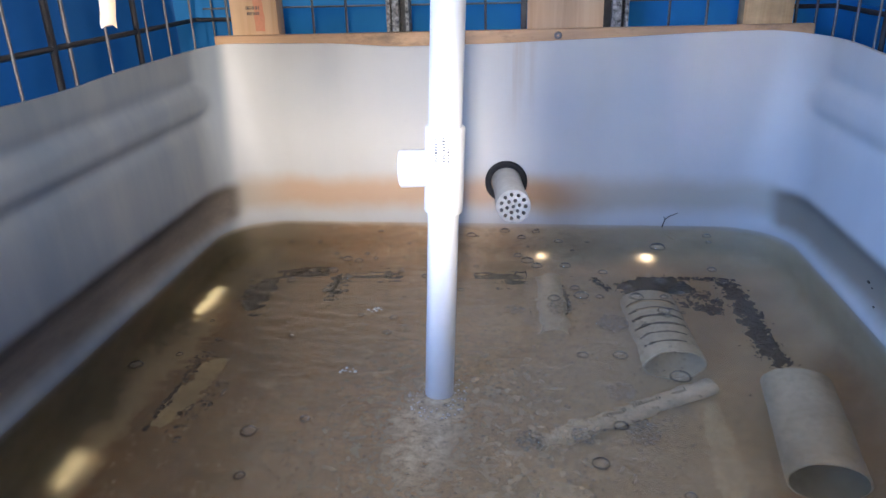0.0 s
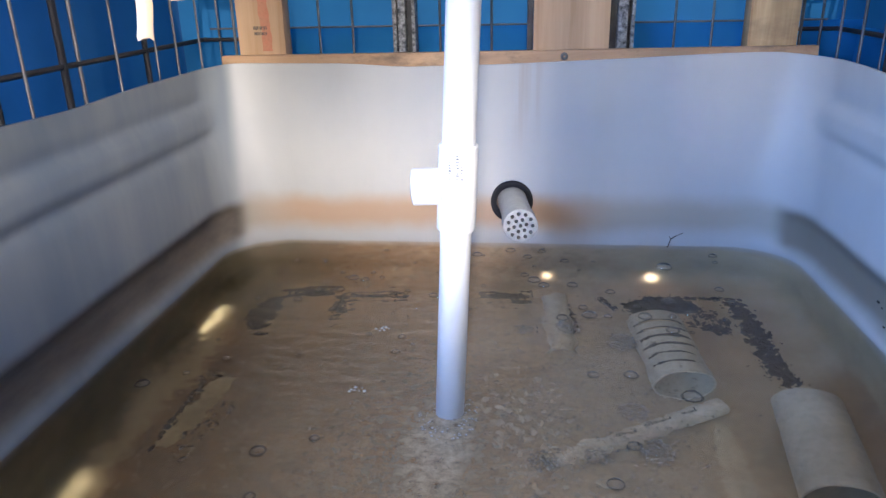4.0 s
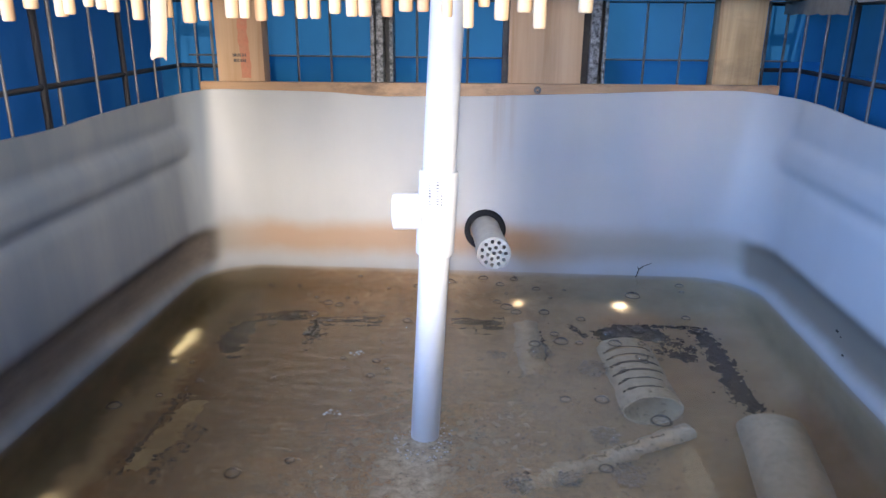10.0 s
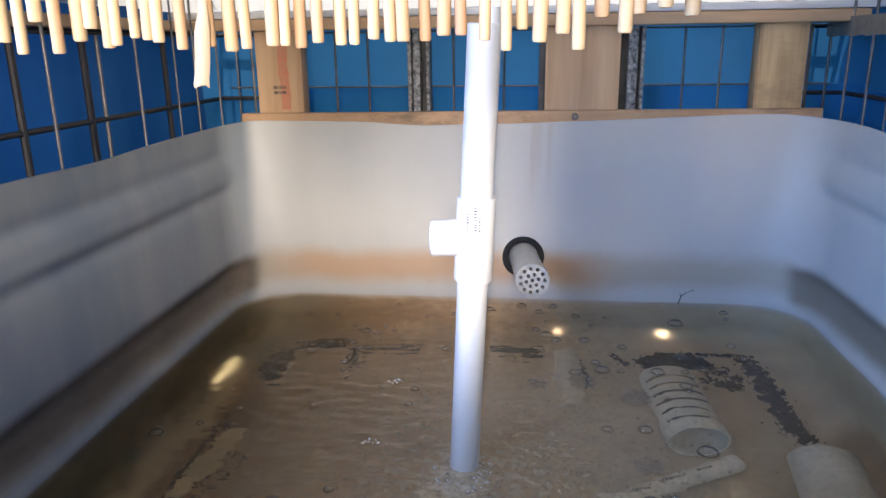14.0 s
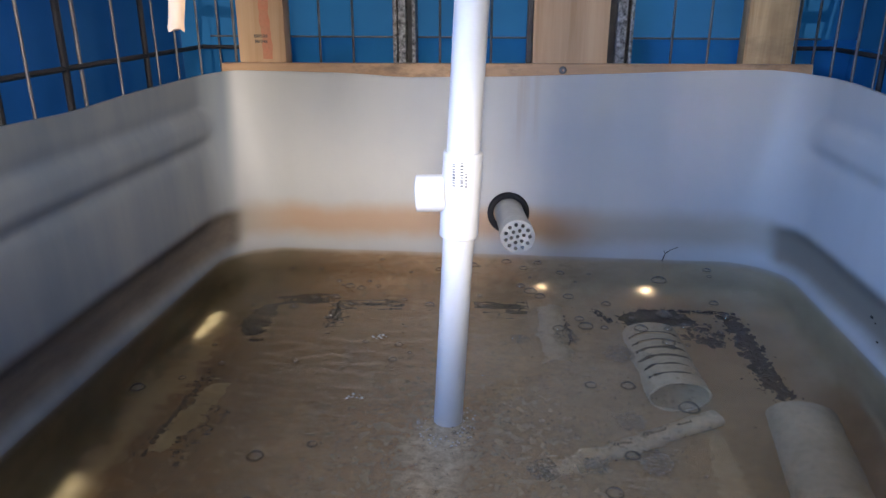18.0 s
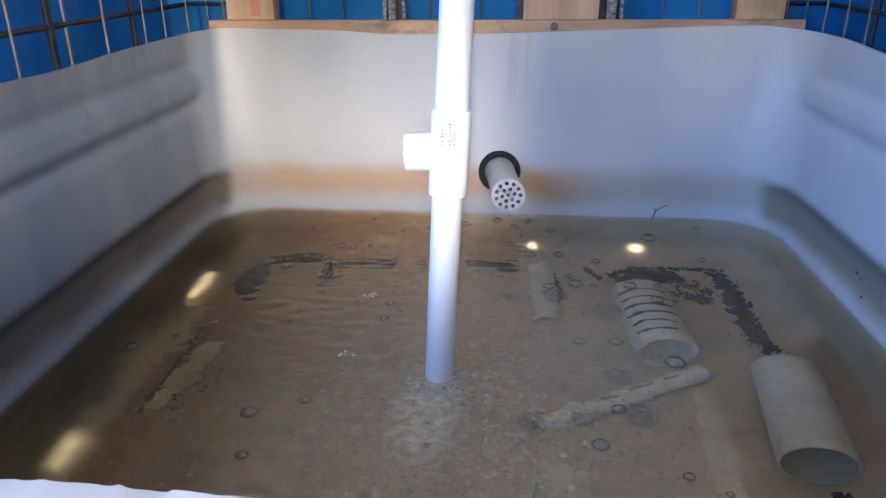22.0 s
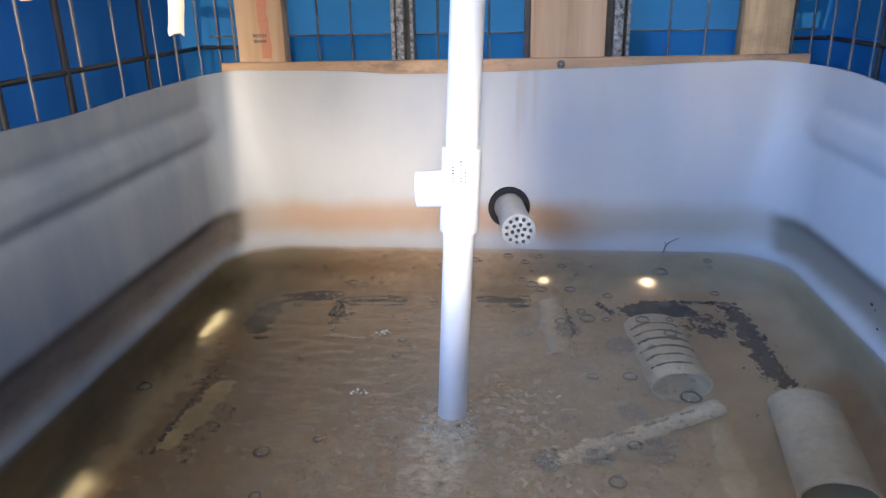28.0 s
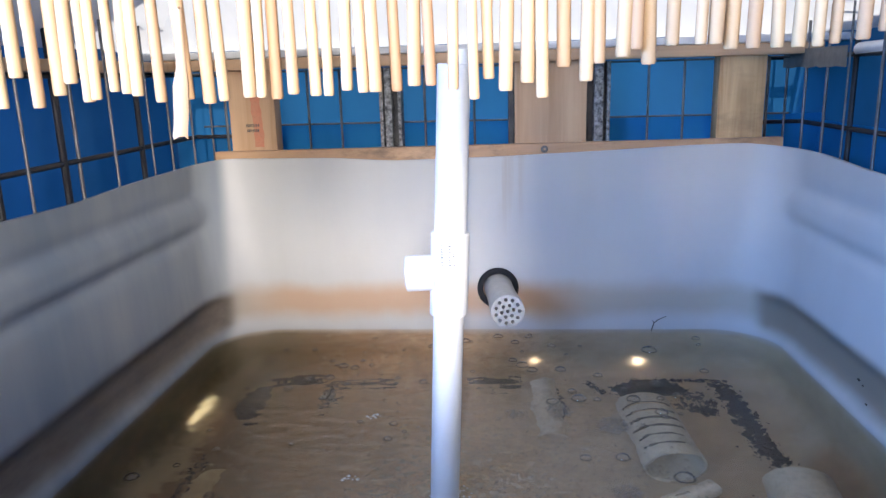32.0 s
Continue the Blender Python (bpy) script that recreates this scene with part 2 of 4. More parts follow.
def water_material():
    m = Mat("water")
    m.nt.nodes.remove(m.b)
    x, y, z = m.axes()
    bump = m.n("ShaderNodeBump")
    bump.inputs["Strength"].default_value, bump.inputs["Distance"].default_value = 0.5, 0.004
    rf = m.n("ShaderNodeBsdfRefraction")
    rf.inputs["Color"].default_value, rf.inputs["IOR"].default_value, rf.inputs["Roughness"].default_value = (0.985, 0.868, 0.725, 1), 1.333, 0.02
    gl = m.n("ShaderNodeBsdfGlossy")
    gl.inputs["Roughness"].default_value = 0.03
    fr = m.n("ShaderNodeFresnel")
    fr.inputs["IOR"].default_value = 1.24
    silt = m.n("ShaderNodeBsdfDiffuse")                 # fine silt hanging in the water
    murk, mx = m.n("ShaderNodeMixShader"), m.n("ShaderNodeMixShader")
    cloud = m.n("ShaderNodeMapRange")
    for k, v in ((1, 0.3), (2, 0.7), (3, 0.006), (4, 0.04)):
        cloud.inputs[k].default_value = v
    m.nt.links.new(m.noise(6, 4, 0.6), cloud.inputs[0])

    def swirl(cx, cy, stretch, near, reach, amount):
        """Share that fades with the distance from a point on the water."""
        dx, dy = m.math("SUBTRACT", x, cx), m.math("MULTIPLY", m.math("SUBTRACT", y, cy), stretch)
        far = m.math("SQRT", m.math("ADD", m.math("MULTIPLY", dx, dx), m.math("MULTIPLY", dy, dy)))
        fade = m.n("ShaderNodeMapRange", interpolation_type="SMOOTHSTEP")
        for k, v in ((1, near), (2, reach), (3, amount), (4, 0.0)):
            fade.inputs[k].default_value = v
        m.nt.links.new(far, fade.inputs[0])
        return fade.outputs[0]

    plume, spout = swirl(-0.02, -0.58, 0.66, 0.04, 0.47, 0.40), swirl(-0.047, -0.610, 0.40, 0.018, 0.050, 0.14)
    rough = swirl(-0.10, -0.46, 0.9, 0.05, 0.40, 1.0)
    patchy = m.n("ShaderNodeMapRange")
    for k, v in ((1, 0.36), (2, 0.64), (3, 0.45), (4, 1.15)):
        patchy.inputs[k].default_value = v
    m.nt.links.new(m.noise(85, 6, 0.75, (1, 1.0, 1), 0.3), patchy.inputs[0])
    air = m.math("MULTIPLY", plume, patchy.outputs[0])
    total = m.math("MINIMUM", m.math("ADD", cloud.outputs[0], m.math("ADD", air, m.math("MULTIPLY", spout, m.math("ADD", patchy.outputs[0], 0.5)))), 0.85)
    m.nt.links.new(m.mix(m.math("MINIMUM", m.math("MULTIPLY", m.math("ADD", plume, spout), 1.6), 1.0), (0.56, 0.44, 0.28), (0.68, 0.575, 0.43)), silt.inputs[0])
    chop = m.math("MULTIPLY", m.math("MULTIPLY", rough, 0.45), m.noise(70, 1, 0.5, (0.7, 1.4, 1), 0.3))
    swell = m.math("MULTIPLY", m.math("ADD", m.math("MULTIPLY", rough, 0.75), 0.25), m.noise(17, 2, 0.5, (1, 1.7, 1), 0.5))
    m.nt.links.new(m.math("ADD", swell, chop), bump.inputs["Height"])
    for a, b in ((total, murk.inputs[0]), (rf.outputs[0], murk.inputs[1]), (silt.outputs[0], murk.inputs[2]), (bump.outputs[0], rf.inputs["Normal"]), (bump.outputs[0], gl.inputs["Normal"]), (bump.outputs[0], fr.inputs["Normal"]),
                 (fr.outputs[0], mx.inputs[0]), (murk.outputs[0], mx.inputs[1]), (gl.outputs[0], mx.inputs[2]),
                 (mx.outputs[0], m.nt.nodes["Material Output"].inputs[0])):
        m.nt.links.new(a, b)
    return m.m


def wood_material(name, a, b, knot, along="z", vary=None, knots=0.5, stain=0.0):
    m = Mat(name, a, 0.65)
    run = lambda v: (1, 1, v) if along == "z" else (v, 1, 1)
    grain = m.noise(30, 5, 0.65, run(0.06), 0.8)
    col = m.mix(m.mask(grain, 0.35, 0.68), a, b)
    col = m.mix(m.math("MULTIPLY", m.mask(m.noise(7, 4, 0.6, run(0.3)), 0.52, 0.72), knots), col, knot)
    if stain:
        col = m.mix(m.math("MULTIPLY", m.mask(m.noise(6, 6, 0.7, (1, 1, 2.5)), 0.50, 0.64), stain), col, (0.075, 0.052, 0.036))
    if vary:
        info = m.n("ShaderNodeObjectInfo")
        col = m.mix(m.math("MULTIPLY", m.mask(info.outputs["Random"], 0.45, 1.0), 0.5), col, vary)
    m.set("Base Color", col)
    m.bump(m.noise(160, 3, 0.6, run(0.05)), 0.25, 0.0006)
    return m.m


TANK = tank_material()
WATER = water_material()
PVC = simple("white_pvc", (0.58, 0.58, 0.585), (0.55, 0.55, 0.55), 9, 0.3, bump=0.03, fine=3.0, grime=0.06)
PVC_GREY = simple("grey_pvc", (0.40, 0.39, 0.365), (0.34, 0.33, 0.305), 20, 0.45, bump=0.05)
PVC_SILT = simple("silted_pvc", (0.60, 0.56, 0.46), (0.49, 0.45, 0.36), 16, 0.6, bump=0.3)
PVC_PALE = simple("pale_silted_pvc", (0.80, 0.76, 0.67), (0.68, 0.64, 0.55), 26, 0.6, bump=0.3)
RUBBER = simple("black_rubber", (0.008, 0.009, 0.013), (0.013, 0.013, 0.016), 40, 0.75)
RUBBER.node_tree.nodes["Principled BSDF"].inputs["Specular IOR Level"].default_value = 0.25
STEEL = simple("galvanised_wire", (0.17, 0.17, 0.175), (0.10, 0.10, 0.10), 30, 0.55, 0.6, bump=0.2)
DARK_STEEL = simple("weathered_steel", (0.06, 0.06, 0.06), (0.03, 0.03, 0.035), 30, 0.6, 0.4)
WIRE_DARK = simple("dull_galvanised_wire", (0.035, 0.035, 0.04), (0.02, 0.02, 0.022), 30, 0.6, 0.3)
SPECKLED = simple("pitted_galvanised_steel", (0.36, 0.36, 0.35), (0.04, 0.04, 0.04), 150, 0.6, 0.3, bump=0.6)
PINE = wood_material("pale_pine", (0.50, 0.34, 0.21), (0.36, 0.22, 0.12), (0.30, 0.17, 0.09))
RAIL = wood_material("pale_pine_rail", (0.50, 0.34, 0.21), (0.40, 0.25, 0.14), (0.30, 0.17, 0.09), "x")
BATTEN = wood_material("stained_batten", (0.46, 0.29, 0.17), (0.29, 0.17, 0.095), (0.16, 0.085, 0.05), "x", None, 0.6, 0.75)
YELLOW_PINE = wood_material("knotty_yellow_pine", (0.52, 0.36, 0.19), (0.30, 0.18, 0.085), (0.12, 0.075, 0.04), "z", None, 0.65, 0.3)
STRIPE = simple("red_crayon_mark", (0.48, 0.17, 0.10), (0.42, 0.20, 0.12), 40, 0.8)
INK = simple("faded_ink", (0.05, 0.05, 0.05), (0.09, 0.085, 0.08), 60, 0.7)
REED = wood_material("dry_reed", (0.50, 0.365, 0.215), (0.42, 0.275, 0.15), (0.27, 0.14, 0.08), "z", (0.27, 0.12, 0.065))
REED_OLD = wood_material("weathered_reed", (0.38, 0.27, 0.17), (0.27, 0.18, 0.11), (0.13, 0.07, 0.04))
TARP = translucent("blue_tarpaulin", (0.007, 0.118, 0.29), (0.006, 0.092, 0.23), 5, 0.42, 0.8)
# darker copy for the side sheets, their shade put into the colour
TARP_SHADED = translucent("shaded_blue_tarpaulin", (0.005, 0.080, 0.215), (0.004, 0.062, 0.165), 5, 0.36, 0.8)
# lighter copy for the hem, brightened against light lost through two sheets
HEM = translucent("lightened_blue_tarpaulin", (0.032, 0.35, 0.70), (0.026, 0.29, 0.60), 5, 0.68, 0.75)
ROOF = translucent("white_plastic_sheet", (0.80, 0.80, 0.80), (0.72, 0.73, 0.75), 4, 0.42)
ROOF_DIMMED = translucent("dimmed_white_plastic_sheet", (0.74, 0.74, 0.73), (0.66, 0.66, 0.65), 4, 0.23, 0.7)
TAPE = simple("grey_tape", (0.17, 0.16, 0.14), (0.10, 0.095, 0.085), 18, 0.7)
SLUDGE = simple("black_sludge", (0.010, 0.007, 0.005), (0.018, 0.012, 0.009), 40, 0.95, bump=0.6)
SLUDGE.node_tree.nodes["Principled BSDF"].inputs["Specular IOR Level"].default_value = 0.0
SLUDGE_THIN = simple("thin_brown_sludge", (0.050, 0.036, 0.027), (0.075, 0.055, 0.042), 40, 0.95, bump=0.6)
SLOT_SHADE = simple("shaded_slot_bore", (0.10, 0.085, 0.065), (0.06, 0.05, 0.04), 30, 0.8)
RIDGE = simple("thin_silt_ridge", (0.66, 0.58, 0.42), (0.58, 0.50, 0.36), 22, 0.85, bump=0.3)
BARE = simple("bare_silt_patch", (0.52, 0.46, 0.31), (0.34, 0.29, 0.19), 22, 0.8, bump=0.3)
CONCRETE = simple("worn_concrete", (0.30, 0.29, 0.27), (0.22, 0.21, 0.20), 3, 0.85, bump=0.4, dist=0.004)
TWIG = simple("dark_twig", (0.03, 0.025, 0.02), (0.05, 0.04, 0.03), 60, 0.8)


# ---- mesh helpers ----
def mesh_from(name, bm, material, smooth=True):
    me = bpy.data.meshes.new(name)
    bmesh.ops.recalc_face_normals(bm, faces=bm.faces)
    bm.to_mesh(me)
    bm.free()
    me.materials.append(material)
    if smooth:
        for p in me.polygons:
            p.use_smooth = True
        try:
            me.set_sharp_from_angle(angle=radians(40))
        except AttributeError:
            pass
    return me


def part(name, bm, material, parent, label="", smooth=True):
    ob = new(name, mesh_from(name, bm, material, smooth))
    ob.parent = parent
    if label:
        tagged(ob, label)
    return ob


def thing(name, label, category, group="", kind=""):
    return tagged(new(name), label, category, group, kind)


def whole(name, bm, material, label, category, group="", kind="", smooth=True):
    return tagged(new(name, mesh_from(name, bm, material, smooth)), label, category, group, kind)


def box(bm, lo, hi, bevel=0.0):
    made = bmesh.ops.create_cube(bm, size=1)["verts"]
    for v in made:
        v.co = Vector([(lo[i] + hi[i]) / 2 + v.co[i] * (hi[i] - lo[i]) for i in range(3)])
    if bevel:
        edges = list({e for v in made for e in v.link_edges})
        bmesh.ops.bevel(bm, geom=edges, offset=bevel, segments=2, affect="EDGES", profile=0.6)
    return bm


def frame_of(a, b):
    d = (Vector(b) - Vector(a))
    q = d.to_track_quat("Z", "Y").to_matrix()
    return Vector(a), q, d.length


def rod(bm, a, b, r, seg=12, caps=True, r2=None):
    o, q, l = frame_of(a, b)
    m = Matrix.Translation((Vector(a) + Vector(b)) / 2) @ q.to_4x4()
    bmesh.ops.create_cone(bm, cap_ends=caps, segments=seg, radius1=r, radius2=r if r2 is None else r2, depth=l, matrix=m)
    return bm


def lathe(bm, a, b, profile, seg=40, closed=True):
    """Rings (radius, share of the way from a to b) turned round the line a-b; closed joins the last ring to the first."""
    o, q, l = frame_of(a, b)
    rings = []
    for r, s in profile:
        rings.append([bm.verts.new(o + q @ Vector((r * math.cos(t), r * math.sin(t), s * l)))
                      for t in (2 * math.pi * k / seg for k in range(seg))])
    count = len(rings) if closed else len(rings) - 1
    for i in range(count):
        p, n = rings[i], rings[(i + 1) % len(rings)]
        for k in range(seg):
            bm.faces.new((p[k], p[(k + 1) % seg], n[(k + 1) % seg], n[k]))
    return bm


def hollow(bm, a, b, r, wall, seg=40):
    """An open pipe with rounded lips."""
    l = (Vector(b) - Vector(a)).length
    e = min(0.0012, wall * 0.4) / l
    i = wall * 0.4
    return lathe(bm, a, b, [(r - i, 0), (r, e), (r, 1 - e), (r - i, 1), (r - wall, 1), (r - wall, 0)], seg)


# ---- tank ----
WATER_DEPTH = 0.17
TANK_FAR, TANK_NEAR = 0.0, -1.076
RIM_FAR = [(-0.50, 0.312), (-0.46, 0.315), (-0.26, 0.3125), (-0.167, 0.306), (0.0, 0.309), (0.2, 0.316), (0.335, 0.322), (0.42, 0.324), (0.5, 0.318)]


def smooth01(v):
    v = max(0.0, min(1.0, v))
    return v * v * (3 - 2 * v)


def rim_height(x, y):
    """The rim is sawn by hand and wavers."""
    xs, zs = zip(*RIM_FAR)
    far = float(np.interp(x, xs, zs))
    near = 0.3008 - 0.045 * max(0.0, x + 0.04) + 0.0012 * math.sin(31 * x)
    side = 0.309 - 0.004 * math.exp(-((y + 0.40) / 0.10) ** 2) if x < 0 else 0.317 - 0.007 * smooth01((-0.10 - y) / 0.2)
    if y > -0.06:
        return far + (side - far) * max(0.0, min(1.0, (abs(x) - 0.44) / 0.06)) * min(1.0, -y / 0.06 if y < 0 else 0.0)
    k = min(1.0, max(0.0, (-0.95 - y) / 0.12))
    return side * (1 - k) + near * k


def outline(hx, y0, y1, r, n_corner=9, nx=28, ny=44):
    """Rounded rectangle, counter-clockwise, as (x, y, outward normal)."""
    pts = []
    cx, cy0, cy1 = hx - r, y0 + r, y1 - r

    def arc(ox, oy, a0):
        for k in range(n_corner):
            a = radians(a0 + 90 * k / n_corner)
            pts.append((ox + r * math.cos(a), oy + r * math.sin(a), math.cos(a), math.sin(a)))

    def line(ax, ay, bx, by, n, nxv, nyv):
        for k in range(n):
            pts.append((ax + (bx - ax) * k / n, ay + (by - ay) * k / n, nxv, nyv))

    line(hx, cy0, hx, cy1, ny, 1, 0)
    arc(cx, cy1, 0)
    line(cx, y1, -cx, y1, nx, 0, 1)
    arc(-cx, cy1, 90)
    line(-hx, cy1, -hx, cy0, ny, -1, 0)
    arc(-cx, cy0, 180)
    line(-cx, y0, cx, y0, nx, 0, -1)
    arc(cx, cy0, 270)
    return pts


def rib(y, z, crease=1.0):
    """How far the side walls stand inwards: a long bar with a rounded end, outlined by soft grooves, and a groove just over the water."""
    end = smooth01((-0.018 - y) / 0.035) * smooth01((y + 1.06) / 0.05)
    edge = math.hypot(max(0.0, y + 0.062), z - 0.2285) - 0.031
    bar = 0.0045 * smooth01(-edge / 0.022) - 0.0045 * crease * math.exp(-((edge + 0.001) / 0.0125) ** 2)
    low = math.exp(-(((z - 0.043) / 0.028) ** 4)) * 0.013
    return bar * smooth01((-0.012 - y) / 0.02) * smooth01((y + 1.06) / 0.05) - low * end


def tank_ring(z, rim_share=None, offset=0.0, inset=0.0):
    hx = 0.480 + 0.020 * max(z, 0) / 0.315 - inset
    r = 0.105 - 0.035 * smooth01(z / 0.3)
    pts = []
    for x, y, nx, ny in outline(hx, TANK_NEAR + inset, TANK_FAR - inset, max(0.03, r)):
        zz = z
        if rim_share is not None:
            zz = z + (rim_height(x, y) - 0.30) * rim_share
        d = offset - (rib(y, zz, 1.0 if nx < 0 else 0.75) if abs(nx) > 0.6 and offset == 0 else 0.0)
        pts.append(Vector((x + nx * d, y + ny * d, zz)))
    return pts


def build_tank():
    bm = bmesh.new()
    rings = []
    zs = [i / 84 for i in range(85)]
    for k in zs:                                        # inner wall from rim to the start of the bottom curve
        z = 0.30 - k * (0.30 + 0.11)
        rings.append(tank_ring(z, rim_share=max(0.0, 1 - k * 2.2)))
    for k in range(1, 9):                               # curved foot
        a = radians(90 * k / 8)
        rings.append(tank_ring(-0.11 - 0.06 * math.sin(a), inset=0.06 * (1 - math.cos(a))))
    vr = [[bm.verts.new(p) for p in ring] for ring in rings]
    n = len(vr[0])
    for a, b in zip(vr, vr[1:]):
        for k in range(n):
            bm.faces.new((a[k], a[(k + 1) % n], b[(k + 1) % n], b[k]))
    centre_rings = [vr[-1]]
    for s in (0.8, 0.55, 0.3, 0.1):                     # floor
        c = Vector((0, (TANK_FAR + TANK_NEAR) / 2, 0))
        ring = [bm.verts.new(Vector((c.x + (v.co.x - c.x) * s, c.y + (v.co.y - c.y) * s, v.co.z))) for v in vr[-1]]
        for k in range(n):
            bm.faces.new((centre_rings[-1][k], centre_rings[-1][(k + 1) % n], ring[(k + 1) % n], ring[k]))
        centre_rings.append(ring)
    bm.faces.new(centre_rings[-1])
    outer = [[bm.verts.new(p) for p in tank_ring(z, rim_share=sh, offset=0.005)] for z, sh in ((0.30, 1.0), (0.27, 0.9))]
    for a, b in zip([vr[0]] + outer[:-1], outer):
        for k in range(n):
            bm.faces.new((a[k], b[k], b[(k + 1) % n], a[(k + 1) % n]))
    me = bpy.data.meshes.new("tank_shell")
    bm.to_mesh(me)
    bm.free()
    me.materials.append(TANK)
    for p in me.polygons:
        p.use_smooth = True
    me.set_sharp_from_angle(angle=radians(50))
    tank = thing("tank", "cut-down white plastic bulk container used as a fish tank", "water tank")
    shell = new("shell", me)
    shell.parent = tank
    lip = bmesh.new()
    n = 400
    rows = []
    for i in range(n + 1):
        x = -0.43 + 0.86 * i / n
        z = rim_height(x, TANK_NEAR) + 0.0015 * noise.noise(Vector((x * 30, 0, 5)))
        cut = 0.0004 * noise.noise(Vector((x * 260, 0, 9))) + 0.0013 * smooth01((x + 0.0620) / 0.002) * smooth01((-0.030 - x) / 0.030)      # slip of the saw
        cut += 0.0008 * max(0.0, 1 - abs(x + 0.0755) / 0.0022) + 0.0006 * max(0.0, 1 - abs(x + 0.097) / 0.0030)      # burrs
        rows.append([lip.verts.new((x, y, z + dz)) for y, dz in ((TANK_NEAR - 0.0005, 0.001 + cut), (TANK_NEAR - 0.008, 0.002 + 0.3 * cut), (TANK_NEAR - 0.02, 0.003), (TANK_NEAR - 0.045, 0.0),
                                                                  (TANK_NEAR - 0.048, -0.012), (TANK_NEAR - 0.043, -0.012), (TANK_NEAR - 0.02, -0.004), (TANK_NEAR - 0.0055, -0.006))])
    for p, q in zip(rows, rows[1:]):
        for k in range(8):
            lip.faces.new((p[k], q[k], q[(k + 1) % 8], p[(k + 1) % 8]))
    part("folded_lip", lip, TANK, tank, "sunlit folded edge of the sawn tank")
    return tank


tank = build_tank()


def build_water():
    bm = bmesh.new()
    nx, ny = 260, 330
    grid = []
    for j in range(ny + 1):
        y = -1.095 + 1.094 * j / ny
        row = []
        for i in range(nx + 1):
            x = -0.478 + 0.956 * i / nx
            d = math.hypot(x + 0.04, y + 0.54)
            h = 0.0013 * math.exp(-d / 0.09) * math.sin(d * 210)
            near = smooth01((0.35 - math.hypot((x + 0.15) * 0.8, y + 0.39)) / 0.34)
            h += 0.0024 * near * noise.noise(Vector((x * 26 + 0.3 * math.sin(y * 40), y * 62, 1.7)))
            h += 0.0009 * (0.2 + near) * noise.noise(Vector((x * 12, y * 21, 5.1)))
            row.append(bm.verts.new((x, y, h)))
        grid.append(row)
    for j in range(ny):
        for i in range(nx):
            cx, cy = abs(grid[j][i].co.x), grid[j][i].co.y
            far = math.hypot(max(0, cx - 0.375), max(0, cy + 0.105))
            if cx > 0.375 and cy > -0.105 and far > 0.11:
                continue
            bm.faces.new((grid[j][i], grid[j][i + 1], grid[j + 1][i + 1], grid[j + 1][i]))
    ob = whole("water", bm, WATER, "murky rippled brownish water with bubbles on it", "water", kind="structure")
    if ob.data.polygons[0].normal.z < 0:
        ob.data.flip_normals()
    ob.visible_shadow = False
    return ob


water = build_water()

# ---- enclosure: ground, tarpaulin, roof sheet ----
bm = bmesh.new()
box(bm, (-60, -60, -0.40), (60, 60, -0.30))
whole("ground", bm, CONCRETE, "worn grey concrete ground under the tank", "ground", kind="structure", smooth=False)


pallet = thing("pallet", "rough wooden pallet carrying the tank off the ground", "pallet")
for x in (-0.44, 0.0, 0.44):
    part("bearer", box(bmesh.new(), (x - 0.045, -1.07, -0.30), (x + 0.045, -0.02, -0.198), 0.002), PINE, pallet)
for k in range(7):
    y = -1.07 + 0.158 * k
    part("deck_board", box(bmesh.new(), (-0.485, y, -0.198), (0.485, y + 0.10, -0.176), 0.002), PINE, pallet)


def tarp(name, corner, along, up, label, material=TARP):
    """A hanging sheet with soft folds."""
    bm = bmesh.new()
    a, u = Vector(along), Vector(up)
    nrm = a.cross(u).normalized()
    n, m = 60, 20
    rows = []
    for j in range(m + 1):
        rows.append([bm.verts.new(Vector(corner) + a * (i / n) + u * (j / m)
                     + nrm * (0.010 * noise.noise(Vector((i * 0.25, j * 0.10, len(name)))))) for i in range(n + 1)])
    for j in range(m):
        for i in range(n):
            bm.faces.new((rows[j][i], rows[j][i + 1], rows[j + 1][i + 1], rows[j + 1][i]))
    return whole(name, bm, material, label, "tarpaulin", kind="structure")


tarp("wall_west", (-0.60, -1.05, -0.30), (0, 1.20, 0), (0, 0, 1.15), "blue tarpaulin hung outside the wire cage", TARP_SHADED)
tarp("wall_north", (-0.60, 0.13, -0.30), (1.20, 0, 0), (0, 0, 1.05), "blue tarpaulin hung behind the timber posts")
tarp("wall_east", (0.60, -1.05, -0.30), (0, 1.20, 0), (0, 0, 1.15), "blue tarpaulin hung outside the wire cage", TARP_SHADED)
# unseen sheet added behind the camera, cutting the yard lamp off the right side
tarp("wall_south", (1.10, -1.50, -0.30), (-1.020, 0, 0), (0, 0, 0.90), "unseen blue sheet added half across the open front to block light", TARP_SHADED)
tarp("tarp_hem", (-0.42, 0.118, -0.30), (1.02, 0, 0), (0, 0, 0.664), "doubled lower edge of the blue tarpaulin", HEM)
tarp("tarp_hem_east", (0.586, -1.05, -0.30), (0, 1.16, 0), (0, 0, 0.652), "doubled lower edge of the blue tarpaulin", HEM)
bm = bmesh.new()
rows = []
for i in range(121):
    x = -0.60 + 1.20 * i / 120
    dz = 0.0015 * math.cos(2 * math.pi * x / 0.076)
    rows.append([bm.verts.new((x if y > 0 else max(-0.36, min(0.36, x)), y, z + dz)) for y, z in ((0.075, 0.4985), (-0.30, 0.602))])
for p, q in zip(rows, rows[1:]):
    bm.faces.new((p[0], q[0], q[1], p[1]))
